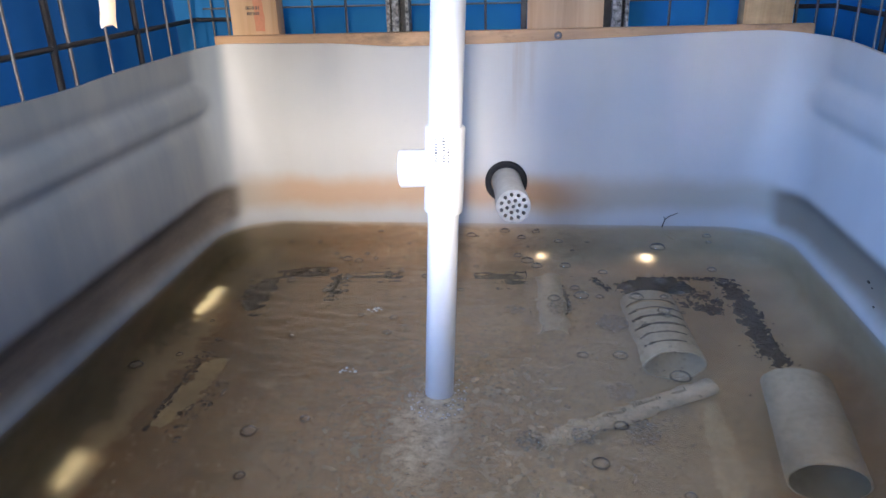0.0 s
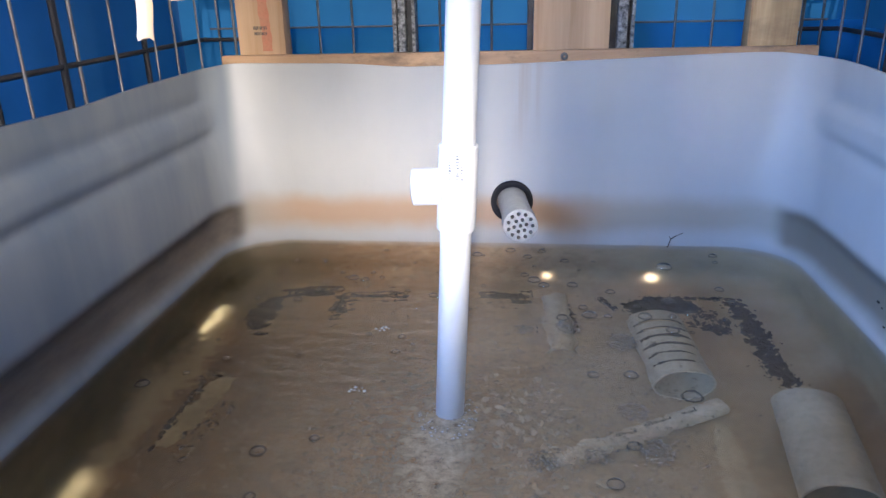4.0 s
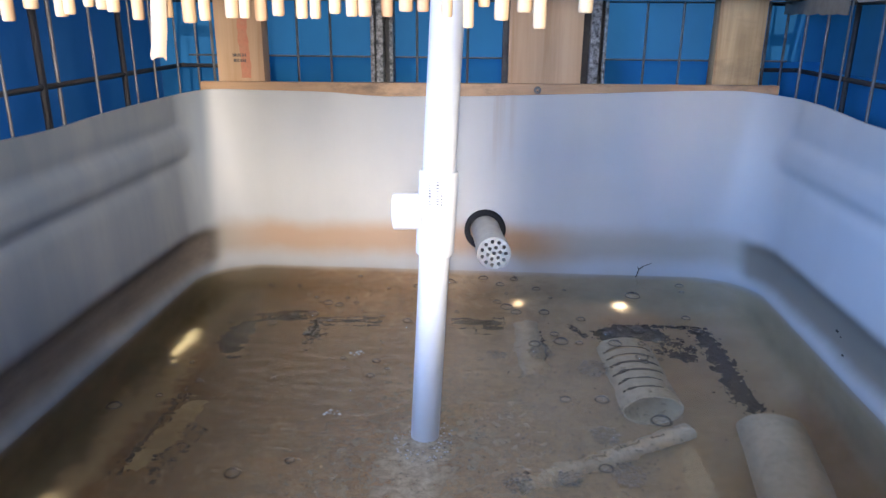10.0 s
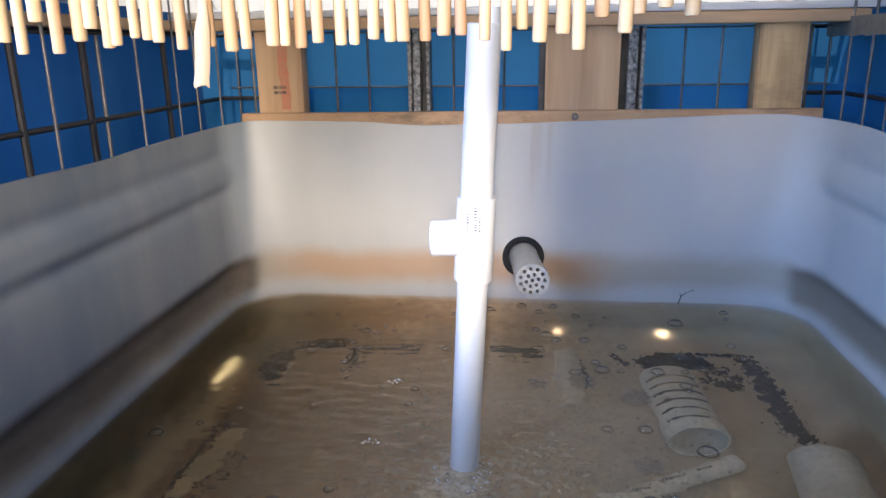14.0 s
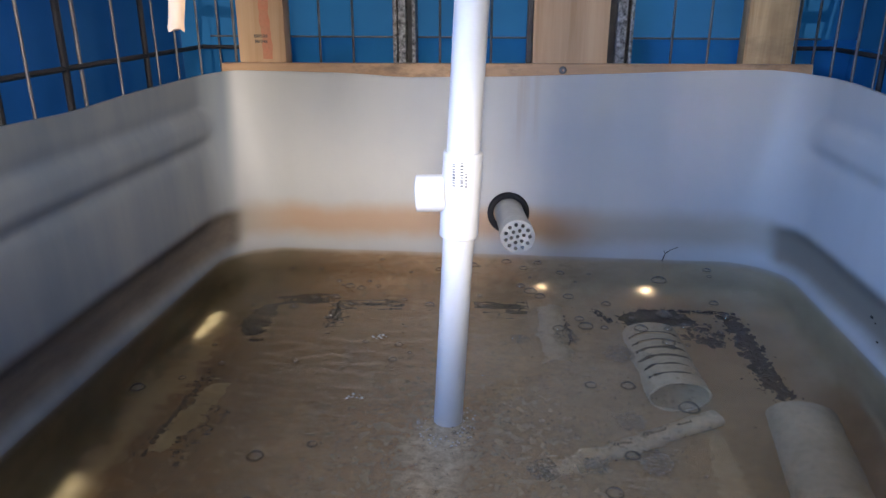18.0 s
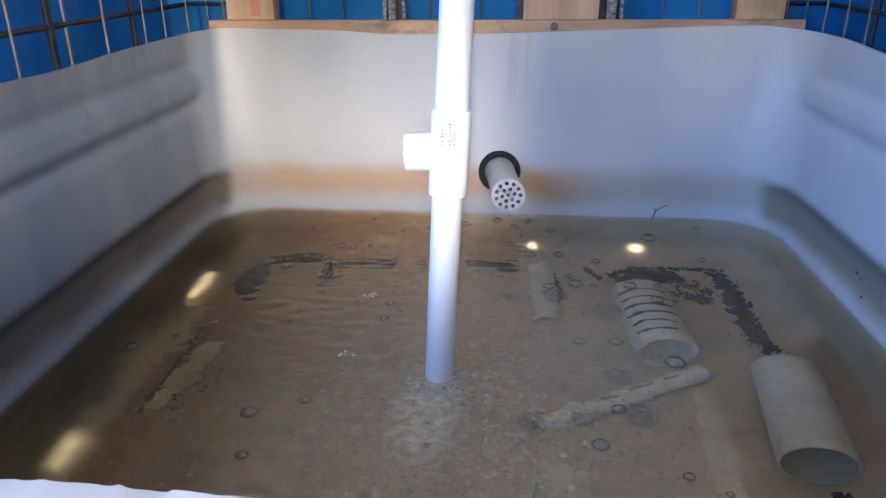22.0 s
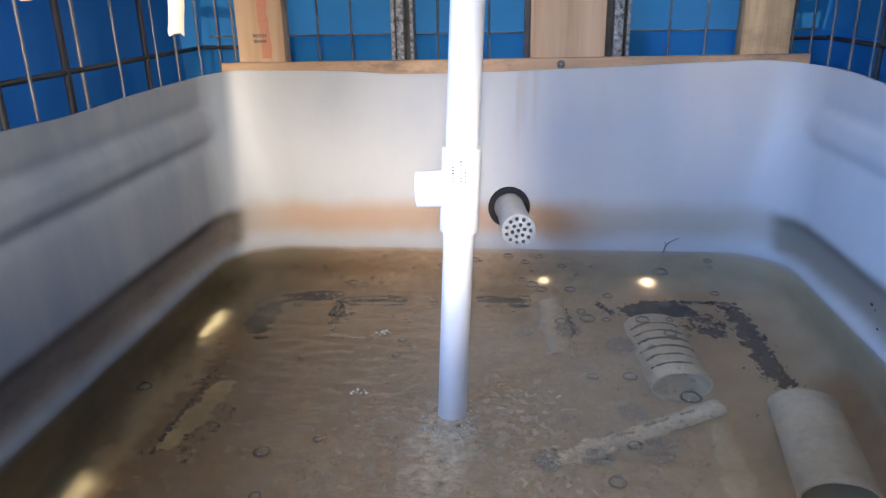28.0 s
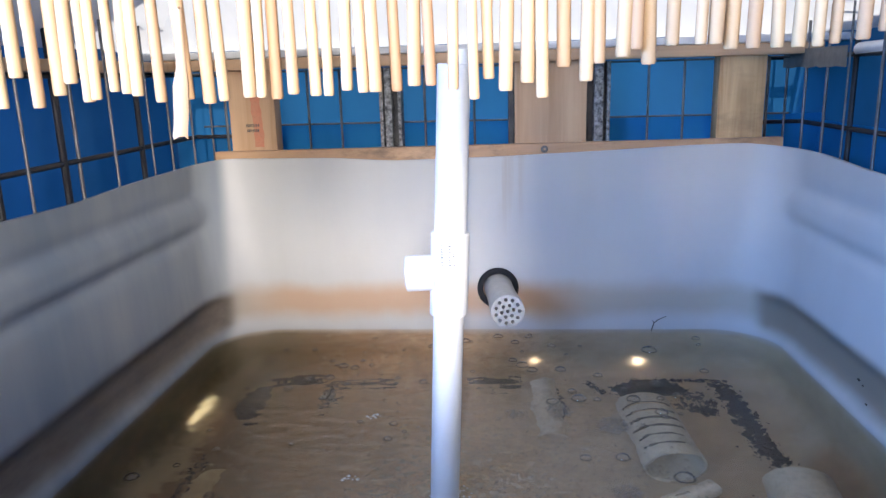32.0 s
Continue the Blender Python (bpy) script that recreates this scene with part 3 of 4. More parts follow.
for sign in (-1, 1):
    side = [[bm.verts.new((sign * x, y, z)) for x, z in ((0.60, 0.4985), (0.36, 0.602))] for y in (0.075, -0.5, -0.90)]
    side[0][1].co.y = -0.30
    for p, q in zip(side, side[1:]):
        bm.faces.new((p[0], q[0], q[1], p[1]))
whole("ceiling", bm, ROOF, "corrugated white plastic roof sheet, sunlit", "roof sheet", kind="structure")
# unseen front sheet, added to stop direct sun and pass a dim fill
bm = bmesh.new()
rows = []
for i in range(121):
    x = -0.64 + 1.28 * i / 120
    rows.append([bm.verts.new((x, y, 0.705 + 0.004 * math.cos(2 * math.pi * x / 0.076))) for y in (-1.28, -0.27)])
for p, q in zip(rows, rows[1:]):
    bm.faces.new((p[0], q[0], q[1], p[1]))
whole("front_ceiling", bm, ROOF_DIMMED, "unseen corrugated white sheet added over the front to dim the sun", "roof sheet", kind="structure")

# ---- standpipe with its tee ----
PIPE_FOOT, PIPE_TOP = Vector((-0.0468, -0.541, -0.1534)), Vector((-0.0196, -0.541, 0.430))


def on_pipe(z):
    k = (z - PIPE_FOOT.z) / (PIPE_TOP.z - PIPE_FOOT.z)
    return PIPE_FOOT.lerp(PIPE_TOP, k)


standpipe = thing("standpipe", "white plastic standpipe with a tee fitting, standing in the water", "pipe")
part("pipe", hollow(bmesh.new(), on_pipe(-0.160), on_pipe(0.234), 0.0154, 0.003), PVC, standpipe)
part("upper_pipe", hollow(bmesh.new(), on_pipe(0.254), on_pipe(0.456), 0.0159, 0.003), PVC, standpipe)
part("tee", lathe(bmesh.new(), on_pipe(0.2106), on_pipe(0.2954), [(0.0175, 0.0), (0.0189, 0.012), (0.0191, 0.03), (0.0191, 0.97), (0.0187, 0.99), (0.0178, 1.0), (0.0160, 1.0), (0.0155, 0.0)], 48), PVC, standpipe)
arm_at = on_pipe(0.2543)
part("tee_arm", hollow(bmesh.new(), arm_at + Vector((-0.0147, 0, 0)), arm_at + Vector((-0.0436, -0.001, -0.001)), 0.0182, 0.004, 40), PVC, standpipe)
part("riser", hollow(bmesh.new(), on_pipe(0.40) + Vector((0.005, 0, 0)), on_pipe(0.470) + Vector((0.005, 0, 0)), 0.0093, 0.002, 24), PVC, standpipe)


def bars(name, label, origin, right, up, rows, parent, material=INK, bend=0.0, proud=0.0004):
    """Unreadable print: short dashes in lines, laid on a face or bent round a pipe of radius bend."""
    rng = random.Random(len(name) + len(rows))
    bm = bmesh.new()
    o, r, u = Vector(origin), Vector(right), Vector(up)
    out = r.cross(u).normalized()
    for along, high, length in rows:
        p = 0.0
        while p < length:
            w = rng.uniform(0.0010, 0.0022)
            quad = []
            for a, h in ((p, -0.5), (p + w, -0.5), (p + w, 0.5), (p, 0.5)):
                x, y = along[0] + (a if high else h * along[2]), along[1] + (h * along[2] if high else a)
                lift = (math.sqrt(max(bend * bend - x * x, 1e-9)) - bend) if bend else 0.0
                quad.append(bm.verts.new(o + r * x + u * y + out * (lift + proud)))
            bm.faces.new(quad)
            p += w + rng.uniform(0.0006, 0.0016)
    return part(name, bm, material, parent, label, smooth=False)


tc = on_pipe(0.2655) + Vector((0, -0.0191, 0))
bars("print", "faded black print", tc, (1, 0, 0), (0, 0, 1), [((-0.006, 0.0, 0.0030), False, 0.021), ((0.0015, 0.0, 0.0032), False, 0.022), ((0.0055, -0.001, 0.0018), False, 0.012)], standpipe, bend=0.0191)

# ---- drain strainer through the far wall ----
drain = thing("drain_strainer", "grey overflow pipe with a perforated cap in a black rubber grommet", "drain")
D0, D1 = Vector((0.0165, 0.006, 0.078)), Vector((0.0325, -0.170, 0.0895))
part("grommet", lathe(bmesh.new(), (0.0165, 0.0, 0.078), (0.0172, -0.010, 0.0786),
     [(0.026, 0), (0.036, 0.05), (0.0365, 0.5), (0.034, 0.95), (0.031, 1.0), (0.026, 0.8)], 44), RUBBER, drain)
part("pipe", hollow(bmesh.new(), D0, D0.lerp(D1, 0.97), 0.0245, 0.003, 40), PVC_GREY, drain)


def strainer_cap():
    bm = bmesh.new()
    o, q, l = frame_of(D0.lerp(D1, 0.80), D1)
    depth = l

    def circle(cx, cy, r, z, seg):
        vs = [bm.verts.new((cx + r * math.cos(2 * math.pi * k / seg), cy + r * math.sin(2 * math.pi * k / seg), z)) for k in range(seg)]
        es = [bm.edges.new((vs[k], vs[(k + 1) % seg])) for k in range(seg)]
        return vs, es
    rim, edges = circle(0, 0, 0.0258, depth, 40)
    holes = []
    spots = [(0, 0.0)] + [(0.0095, 60 * k + 12) for k in range(6)] + [(0.0185, 360 / 11 * k) for k in range(11)]
    for rr, ang in spots:
        vs, es = circle(rr * math.cos(radians(ang)), rr * math.sin(radians(ang)), 0.0030, depth, 10)
        holes.append(vs)
        edges += es
    bmesh.ops.triangle_fill(bm, use_beauty=True, use_dissolve=False, edges=edges)
    for f in [f for f in bm.faces if any(all(v in hs for v in f.verts) for hs in holes)]:
        bm.faces.remove(f)
    for vs in holes:
        deep = [bm.verts.new(v.co + Vector((0, 0, -0.004))) for v in vs]
        for k in range(len(vs)):
            bm.faces.new((vs[k], vs[(k + 1) % len(vs)], deep[(k + 1) % len(vs)], deep[k]))
    last = rim
    for r, z in ((0.0262, depth - 0.0006), (0.0262, 0.0), (0.0246, 0.0)):
        nxt = [bm.verts.new((r * math.cos(2 * math.pi * k / 40), r * math.sin(2 * math.pi * k / 40), z)) for k in range(40)]
        for k in range(40):
            bm.faces.new((last[k], last[(k + 1) % 40], nxt[(k + 1) % 40], nxt[k]))
        last = nxt
    for v in bm.verts:
        v.co = o + q @ v.co
    return bm


part("cap", strainer_cap(), PVC_GREY, drain, "grey cap drilled with round holes")

# ---- timber and steel behind the far wall ----
bm = bmesh.new()
box(bm, (-0.478, 0.007, 0.285), (0.490, 0.024, 0.3290), 0.002)
for v in bm.verts:
    if v.co.z > 0.31:
        v.co.z += 0.0028 * v.co.x / 0.48
batten = thing("batten", "stained wooden batten along the top of the far tank wall", "batten")
part("board", bm, BATTEN, batten)
screw = part("screw", lathe(bmesh.new(), (0.098, 0.0075, 0.3200), (0.098, 0.0035, 0.3200), [(0.0062, 0), (0.0062, 0.5), (0.0045, 1), (0.0022, 1), (0.0016, 0.6)], 16), STEEL, batten, "galvanised screw head")


def post(x0, x1, y0, y1, label, material=PINE):
    bm = bmesh.new()
    box(bm, (x0, y0, 0.27), (x1, y1, 0.47), 0.0025)
    return whole("timber_post", bm, material, label, "post", "posts behind the tank")


stamped = thing("timber_post", "pale pine post with a red crayon stripe and ink stamp", "post", "posts behind the tank")
part("plank", box(bmesh.new(), (-0.452, 0.026, 0.27), (-0.370, 0.062, 0.47), 0.0025), PINE, stamped)
bm = bmesh.new()
left, right = [], []
for k in range(25):
    z = 0.332 + 0.132 * k / 24
    c = -0.402 + 0.0012 * math.sin(k * 0.35) - 0.001 * (z - 0.33) / 0.1
    w = 0.0085 + 0.0025 * noise.noise(Vector((k * 0.4, 2, 0)))
    left.append(bm.verts.new((c - w, 0.0255, z)))
    right.append(bm.verts.new((c + w, 0.0255, z)))
for k in range(24):
    bm.faces.new((left[k], right[k], right[k + 1], left[k + 1]))
part("crayon_stripe", bm, STRIPE, stamped, "red crayon stripe", smooth=False)
bars("stamp", "blurred black ink stamp", (-0.423, 0.026, 0.366), (1, 0, 0), (0, 0, 1), [((0.0, 0.004, 0.0055), True, 0.022), ((0.001, -0.005, 0.0050), True, 0.021)], stamped, proud=0.0012)
post(0.048, 0.170, 0.026, 0.060, "wide pale pine post behind the batten")
post(0.386, 0.462, 0.026, 0.062, "yellow knotty pine post in the corner behind the batten", YELLOW_PINE)
bm = bmesh.new()
box(bm, (-0.58, 0.012, 0.4645), (0.545, 0.070, 0.4835), 0.003)
whole("top_rail", bm, RAIL, "pale pine rail across the tops of the posts", "rail")
bm = bmesh.new()
box(bm, (-0.575, -0.92, 0.4645), (-0.535, 0.015, 0.480), 0.003)
whole("side_rail", bm, PINE, "pale pine rail along the side of the cage", "rail")
bm = bmesh.new()
rod(bm, (0.556, -0.083, 0.467), (0.575, -0.95, 0.478), 0.010, 20)
whole("white_rod", bm, PVC, "white plastic pipe lying along the top of the cage", "pipe")
bm = bmesh.new()
box(bm, (-0.60, 0.016, 0.4845), (0.60, 0.075, 0.4965), 0.003)
whole("roof_edge_strip", bm, PVC, "white plastic strip under the edge of the roof sheet", "strip")


def steel_post(bands):
    s = thing("cage_upright", "pitted galvanised steel upright of the wire cage", "cage upright", "cage uprights")
    for name, a, b, y, m in bands:
        part(name, box(bmesh.new(), (a, y, 0.20), (b, 0.078, 0.463), 0.001), m, s)
    return s


steel_post((("flange", -0.188, -0.181, 0.046, SPECKLED), ("web", -0.181, -0.177, 0.056, DARK_STEEL), ("face", -0.177, -0.165, 0.038, SPECKLED),
            ("channel", -0.165, -0.155, 0.060, DARK_STEEL), ("lip", -0.155, -0.149, 0.044, SPECKLED)))
steel_post((("channel", 0.1705, 0.184, 0.050, DARK_STEEL), ("face", 0.184, 0.199, 0.036, SPECKLED), ("web", 0.199, 0.206, 0.056, DARK_STEEL), ("flange", 0.206, 0.212, 0.046, SPECKLED)))
# dark strip standing in for the shaded gap beside the wide post
bm = bmesh.new()
box(bm, (0.0375, 0.034, 0.27), (0.0475, 0.058, 0.463), 0.001)
whole("dark_batten", bm, DARK_STEEL, "narrow dark strip in place of the shaded gap by the wide pine post", "strip")


wire_cage = thing("wire_cage", "galvanised wire cage of the container against blue tarpaulin", "wire cage")


def cage(verticals, horizontals):
    for a, b, r in verticals:
        part("upright_wire", rod(bmesh.new(), a, b, r, 8), STEEL, wire_cage)
    for a, b, r in horizontals:
        part("cross_wire", rod(bmesh.new(), a, b, r, 8), WIRE_DARK if r > 0.003 else STEEL, wire_cage)


cage([((x, 0.070, 0.0), (x, 0.070, 0.463), 0.0022) for x in (-0.321, -0.262, -0.110, -0.022, 0.280, 0.340, 0.397)]
     + [((-0.467, 0.050, 0.1), (-0.467, 0.050, 0.463), 0.0026), ((0.473, 0.050, 0.1), (0.473, 0.050, 0.463), 0.0026)],
     [((-0.52, 0.074, z), (0.52, 0.074, z), 0.0016) for z in (0.367, 0.461)])
cage([((-0.520, y, 0.0), (-0.520, y, 0.62), 0.0020) for y in (-0.68, -0.443, -0.247, -0.068, 0.021, 0.110)]
     + [((-0.522, -0.131, 0.0), (-0.522, -0.131, 0.62), 0.0016)],
     [((-0.553, -1.0, z), (-0.553, 0.125, z), 0.0038) for z in (0.346, 0.46)] + [((-0.553, y, 0.0), (-0.553, y, 0.62), r) for y, r in ((-0.60, 0.0042), (-0.455, 0.0046), (-0.319, 0.0050), (-0.284, 0.0028), (-0.104, 0.0046))])
cage([((0.520, y, 0.0), (0.520, y, 0.62), 0.0024) for y in (0.095, 0.014, -0.064, -0.227, -0.33, -0.45)] + [((0.522, -0.128, 0.0), (0.522, -0.128, 0.62), 0.0017)],
     [((0.553, -1.0, z), (0.553, 0.125, z), 0.0038) for z in (0.350, 0.46)] + [((0.553, y, 0.0), (0.553, y, 0.62), 0.0042) for y in (-0.080, -0.37)])

cage([], [((-0.553, 0.110, z), (-0.452, 0.110, z), 0.0036) for z in (0.346, 0.46)] + [((0.463, 0.110, z), (0.553, 0.110, z), 0.0036) for z in (0.350, 0.46)])

# ---- reed screen hanging at the front ----
screen = thing("reed_screen", "hanging screen of dry bamboo reeds with ragged ends, sunlit", "reed screen")
rng = random.Random(4)
REED_Y = -0.93
REEDS = [(-0.194, 0.436), (-0.183, 0.449), (-0.175, 0.436), (-0.168, 0.441), (-0.161, 0.446), (-0.153, 0.438), (-0.149, 0.439), (-0.142, 0.442), (-0.135, 0.441),
         (-0.130, 0.440), (-0.122, 0.437), (-0.108, 0.438), (-0.100, 0.436), (-0.093, 0.437), (-0.083, 0.438), (-0.076, 0.438), (-0.071, 0.437), (-0.062, 0.439),
         (-0.054, 0.438), (-0.047, 0.438), (-0.039, 0.440), (-0.032, 0.439), (-0.027, 0.439), (-0.019, 0.439), (-0.011, 0.441), (-0.004, 0.441), (0.005, 0.439),
         (0.014, 0.435), (0.020, 0.443), (0.027, 0.438), (0.036, 0.441), (0.042, 0.435), (0.051, 0.447), (0.060, 0.441), (0.065, 0.448), (0.074, 0.450), (0.079, 0.453),
         (0.085, 0.447), (0.094, 0.454), (0.104, 0.454), (0.110, 0.454), (0.117, 0.452), (0.125, 0.452), (0.135, 0.452), (0.143, 0.452), (0.150, 0.452), (0.158, 0.453)]
REEDS = [(-0.235 + 0.008 * k, 0.437 + 0.004 * (k % 3)) for k in range(5)] + REEDS + [(0.167 + 0.0083 * k, 0.454 + 0.003 * (k % 2)) for k in range(10)]
for x, z0 in REEDS:
    r = rng.uniform(0.0022, 0.0031)
    y = REED_Y + rng.uniform(-0.004, 0.004)
    lean = rng.uniform(-0.006, 0.006)
    bm = bmesh.new()
    knot = rng.uniform(0.10, 0.5)
    a, b = (x, y, z0), (x + lean, y, 0.70)
    lathe(bm, a, b, [(0.0003, 0.0), (r * 0.85, 0.0006), (r, 0.004), (r * 0.96, knot - 0.012), (r * 1.06, knot), (r * 0.95, knot + 0.012), (r * 0.93, 1.0), (0.0003, 1.0)], 9)
    part("reed", bm, REED, screen)
for z in (0.52, 0.60):
    part("binding_wire", rod(bmesh.new(), (-0.24, REED_Y - 0.007, z), (0.25, REED_Y - 0.007, z), 0.0006, 6), STEEL, screen)
bm = bmesh.new()
ring = []
for k, (w, zz, yy) in enumerate(((0.0020, 0.475, 0.0), (0.0022, 0.452, 0.0), (0.0034, 0.444, -0.001), (0.0034, 0.433, -0.001), (0.0031, 0.426, -0.0015), (0.0034, 0.4225, -0.001))):
    c = Vector((-0.1075 - 0.0008 * k, REED_Y - 0.006 + yy, zz))
    ring.append([bm.verts.new(c + Vector((w * math.cos(t), 0.5 * w * math.sin(t), 0.001 * math.sin(3 * t + k)))) for t in (2 * math.pi * i / 8 for i in range(8))])
for p, q in zip(ring, ring[1:]):
    for i in range(8):
        bm.faces.new((p[i], p[(i + 1) % 8], q[(i + 1) % 8], q[i]))
bm.faces.new(ring[0]), bm.faces.new(ring[-1])
part("split_reed", bm, REED_OLD, screen, "split reed dangling below the rest")

# ---- things lying under water ----
FLOOR = -WATER_DEPTH


PVC_INSIDE = simple("darker_pipe_bore", (0.36, 0.335, 0.24), (0.27, 0.25, 0.18), 18, 0.85, bump=0.3)


def loose_pipe(name, label, a, b, r, wall, material=PVC_SILT):
    """A length of pipe whose bore has a darker tone."""
    ob = whole(name, hollow(bmesh.new(), a, b, r, wall, 44), material, label, "pipe")
    ob.data.materials.append(PVC_INSIDE)
    o, way = Vector(a), (Vector(b) - Vector(a)).normalized()
    for p in ob.data.polygons:
        c = Vector(p.center) - o
        if (c - way * c.dot(way)).length < r - 0.9 * wall:
            p.material_index = 1
    return ob


loose_pipe("plain_pipe", "short wide grey plastic pipe lying under water", (0.367, -0.573, FLOOR + 0.042), (0.391, -0.393, FLOOR + 0.042), 0.042, 0.003)
loose_pipe("short_pipe", "pale grey plastic pipe lying under water near the rim", (0.085, -0.86, FLOOR + 0.030), (0.097, -0.600, FLOOR + 0.030), 0.030, 0.003)
loose_pipe("wide_pipe", "pale wide plastic pipe with a chipped end under water", (0.205, -0.88, FLOOR + 0.045), (0.229, -0.655, FLOOR + 0.045), 0.045, 0.003)


def slotted_pipe():
    """Pipe with saw cuts across its upper half, so that the wall is really open there."""
    a, b, r, wall, seg = Vector((0.250, -0.360, FLOOR + 0.041)), Vector((0.238, -0.184, FLOOR + 0.041)), 0.041, 0.003, 48
    o, q, l = frame_of(a, b)
    cuts = [0.030 + 0.0228 * k for k in range(6)]
    zs = sorted({0.0, l} | {c + d for c in cuts for d in (-0.0034, 0.0034)})
    bm = bmesh.new()
    up = q.inverted() @ Vector((0, 0, 1))
    top = math.atan2(up.y, up.x)
    skins = []
    for rad in (r, r - wall):
        skins.append([[bm.verts.new(o + q @ Vector((rad * math.cos(top + 2 * math.pi * k / seg), rad * math.sin(top + 2 * math.pi * k / seg), z))) for k in range(seg)] for z in zs])
    dark = set()
    for i in range(len(zs) - 1):
        cut = any(abs((zs[i] + zs[i + 1]) / 2 - c) < 0.001 for c in cuts)
        for k in range(seg):
            if cut and min(k, seg - 1 - k) < 9:
                continue
            for sk in skins:
                f = bm.faces.new((sk[i][k], sk[i][(k + 1) % seg], sk[i + 1][(k + 1) % seg], sk[i + 1][k]))
                # shade deep inside the pipe is put into the bore's colour
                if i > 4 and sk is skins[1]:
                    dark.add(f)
    for i in (0, len(zs) - 1):
        for k in range(seg):
            bm.faces.new((skins[0][i][k], skins[0][i][(k + 1) % seg], skins[1][i][(k + 1) % seg], skins[1][i][k]))
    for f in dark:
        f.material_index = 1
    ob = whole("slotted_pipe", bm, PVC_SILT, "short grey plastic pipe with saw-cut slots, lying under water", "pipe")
    ob.data.materials.append(SLOT_SHADE)
    return ob


slotted_pipe()
tube = loose_pipe("thin_tube", "thin grey plastic tube lying under water", (0.295, -0.380, FLOOR + 0.014), (0.069, -0.507, FLOOR + 0.014), 0.0138, 0.003, PVC_PALE)
bars("print", "faded black print", (0.150, -0.4615, FLOOR + 0.0279), (0.872, 0.490, 0), (-0.490, 0.872, 0), [((0.0, 0.0, 0.0050), True, 0.030), ((0.042, 0.0, 0.0050), True, 0.040), ((0.100, 0.0, 0.0045), True, 0.022)], tube, proud=0.0006)


def sediment(label, path, width, count, size, seed, material=SLUDGE, group="sludge marks on the tank floor"):
    """Clotted dark sludge: many flat uneven lumps along a line on the floor."""
    rng = random.Random(seed)
    bm = bmesh.new()
    pts = [Vector((*p, 0)) for p in path]
    lens = [(b - a).length for a, b in zip(pts, pts[1:])]
    for _ in range(int(count * 4)):
        d = rng.uniform(0, sum(lens))
        for (a, b), l in zip(zip(pts, pts[1:]), lens):
            if d <= l:
                break
            d -= l
        c = a.lerp(b, min(1.0, d / l)) + Vector((rng.gauss(0, width), rng.gauss(0, width), 0))
        c.x, c.y = max(-0.41, min(0.41, c.x)), min(-0.062, c.y)
        fuzz = rng.random() < 0.5
        if fuzz:
            c += Vector((rng.gauss(0, width), rng.gauss(0, width), 0))
        r = size * (rng.uniform(0.08, 0.26) if fuzz else rng.uniform(0.2, 0.75))
        c.z = FLOOR + r * 0.12
        m = Matrix.Translation(c) @ Matrix.Rotation(rng.uniform(0, 6.3), 4, "Z") @ Matrix.Diagonal((1.0, rng.uniform(0.45, 0.9), 0.28, 1))
        made = bmesh.ops.create_icosphere(bm, subdivisions=1, radius=r, matrix=m)["verts"]
        for v in made:
            v.co += Vector((rng.uniform(-1, 1), rng.uniform(-1, 1), 0)) * r * 0.25
    return whole("sludge_patch", bm, material, label, "sediment", group, kind="stuff")


SL = "clotted black sludge settled on the tank floor"
sediment(SL, [(-0.385, -0.225), (-0.390, -0.169), (-0.388, -0.115), (-0.361, -0.080), (-0.293, -0.066)], 0.008, 70, 0.010, 1)
sediment(SL, [(-0.262, -0.165), (-0.270, -0.105), (-0.227, -0.078), (-0.164, -0.084)], 0.007, 60, 0.009, 3)
sediment(SL, [(-0.019, -0.066), (0.011, -0.072), (0.045, -0.075)], 0.007, 70, 0.013, 4)
sediment(SL, [(0.111, -0.106), (0.118, -0.155), (0.113, -0.201)], 0.003, 30, 0.007, 5)
sediment(SL, [(0.166, -0.070), (0.188, -0.115)], 0.003, 25, 0.007, 6)
sediment(SL, [(0.223, -0.105), (0.267, -0.092), (0.303, -0.098)], 0.010, 200, 0.014, 7)
sediment(SL, [(0.240, -0.070), (0.319, -0.066), (0.375, -0.067)], 0.004, 70, 0.007, 8)
sediment(SL, [(0.385, -0.080), (0.393, -0.159), (0.391, -0.245), (0.393, -0.291), (0.405, -0.319)], 0.008, 170, 0.012, 9, SLUDGE_THIN)
sediment(SL, [(0.302, -0.144), (0.347, -0.179), (0.33, -0.11)], 0.008, 60, 0.008, 10, SLUDGE_THIN)
sediment(SL, [(0.385, -0.590), (0.398, -0.625)], 0.005, 40, 0.009, 11)
sediment("brown specks of silt round a pale patch of floor", [(-0.424, -0.50), (-0.414, -0.40), (-0.398, -0.33)], 0.011, 45, 0.007, 21, SLUDGE_THIN)
sediment("brown specks of silt round a pale patch of floor", [(-0.366, -0.51), (-0.356, -0.42)], 0.009, 25, 0.006, 22, SLUDGE_THIN)
sediment("flecks of dark debris scattered over the silty tank floor", [(-0.25, -0.15), (-0.1, -0.4), (0.05, -0.15), (0.30, -0.25), (0.05, -0.45)], 0.07, 30, 0.0035, 12)


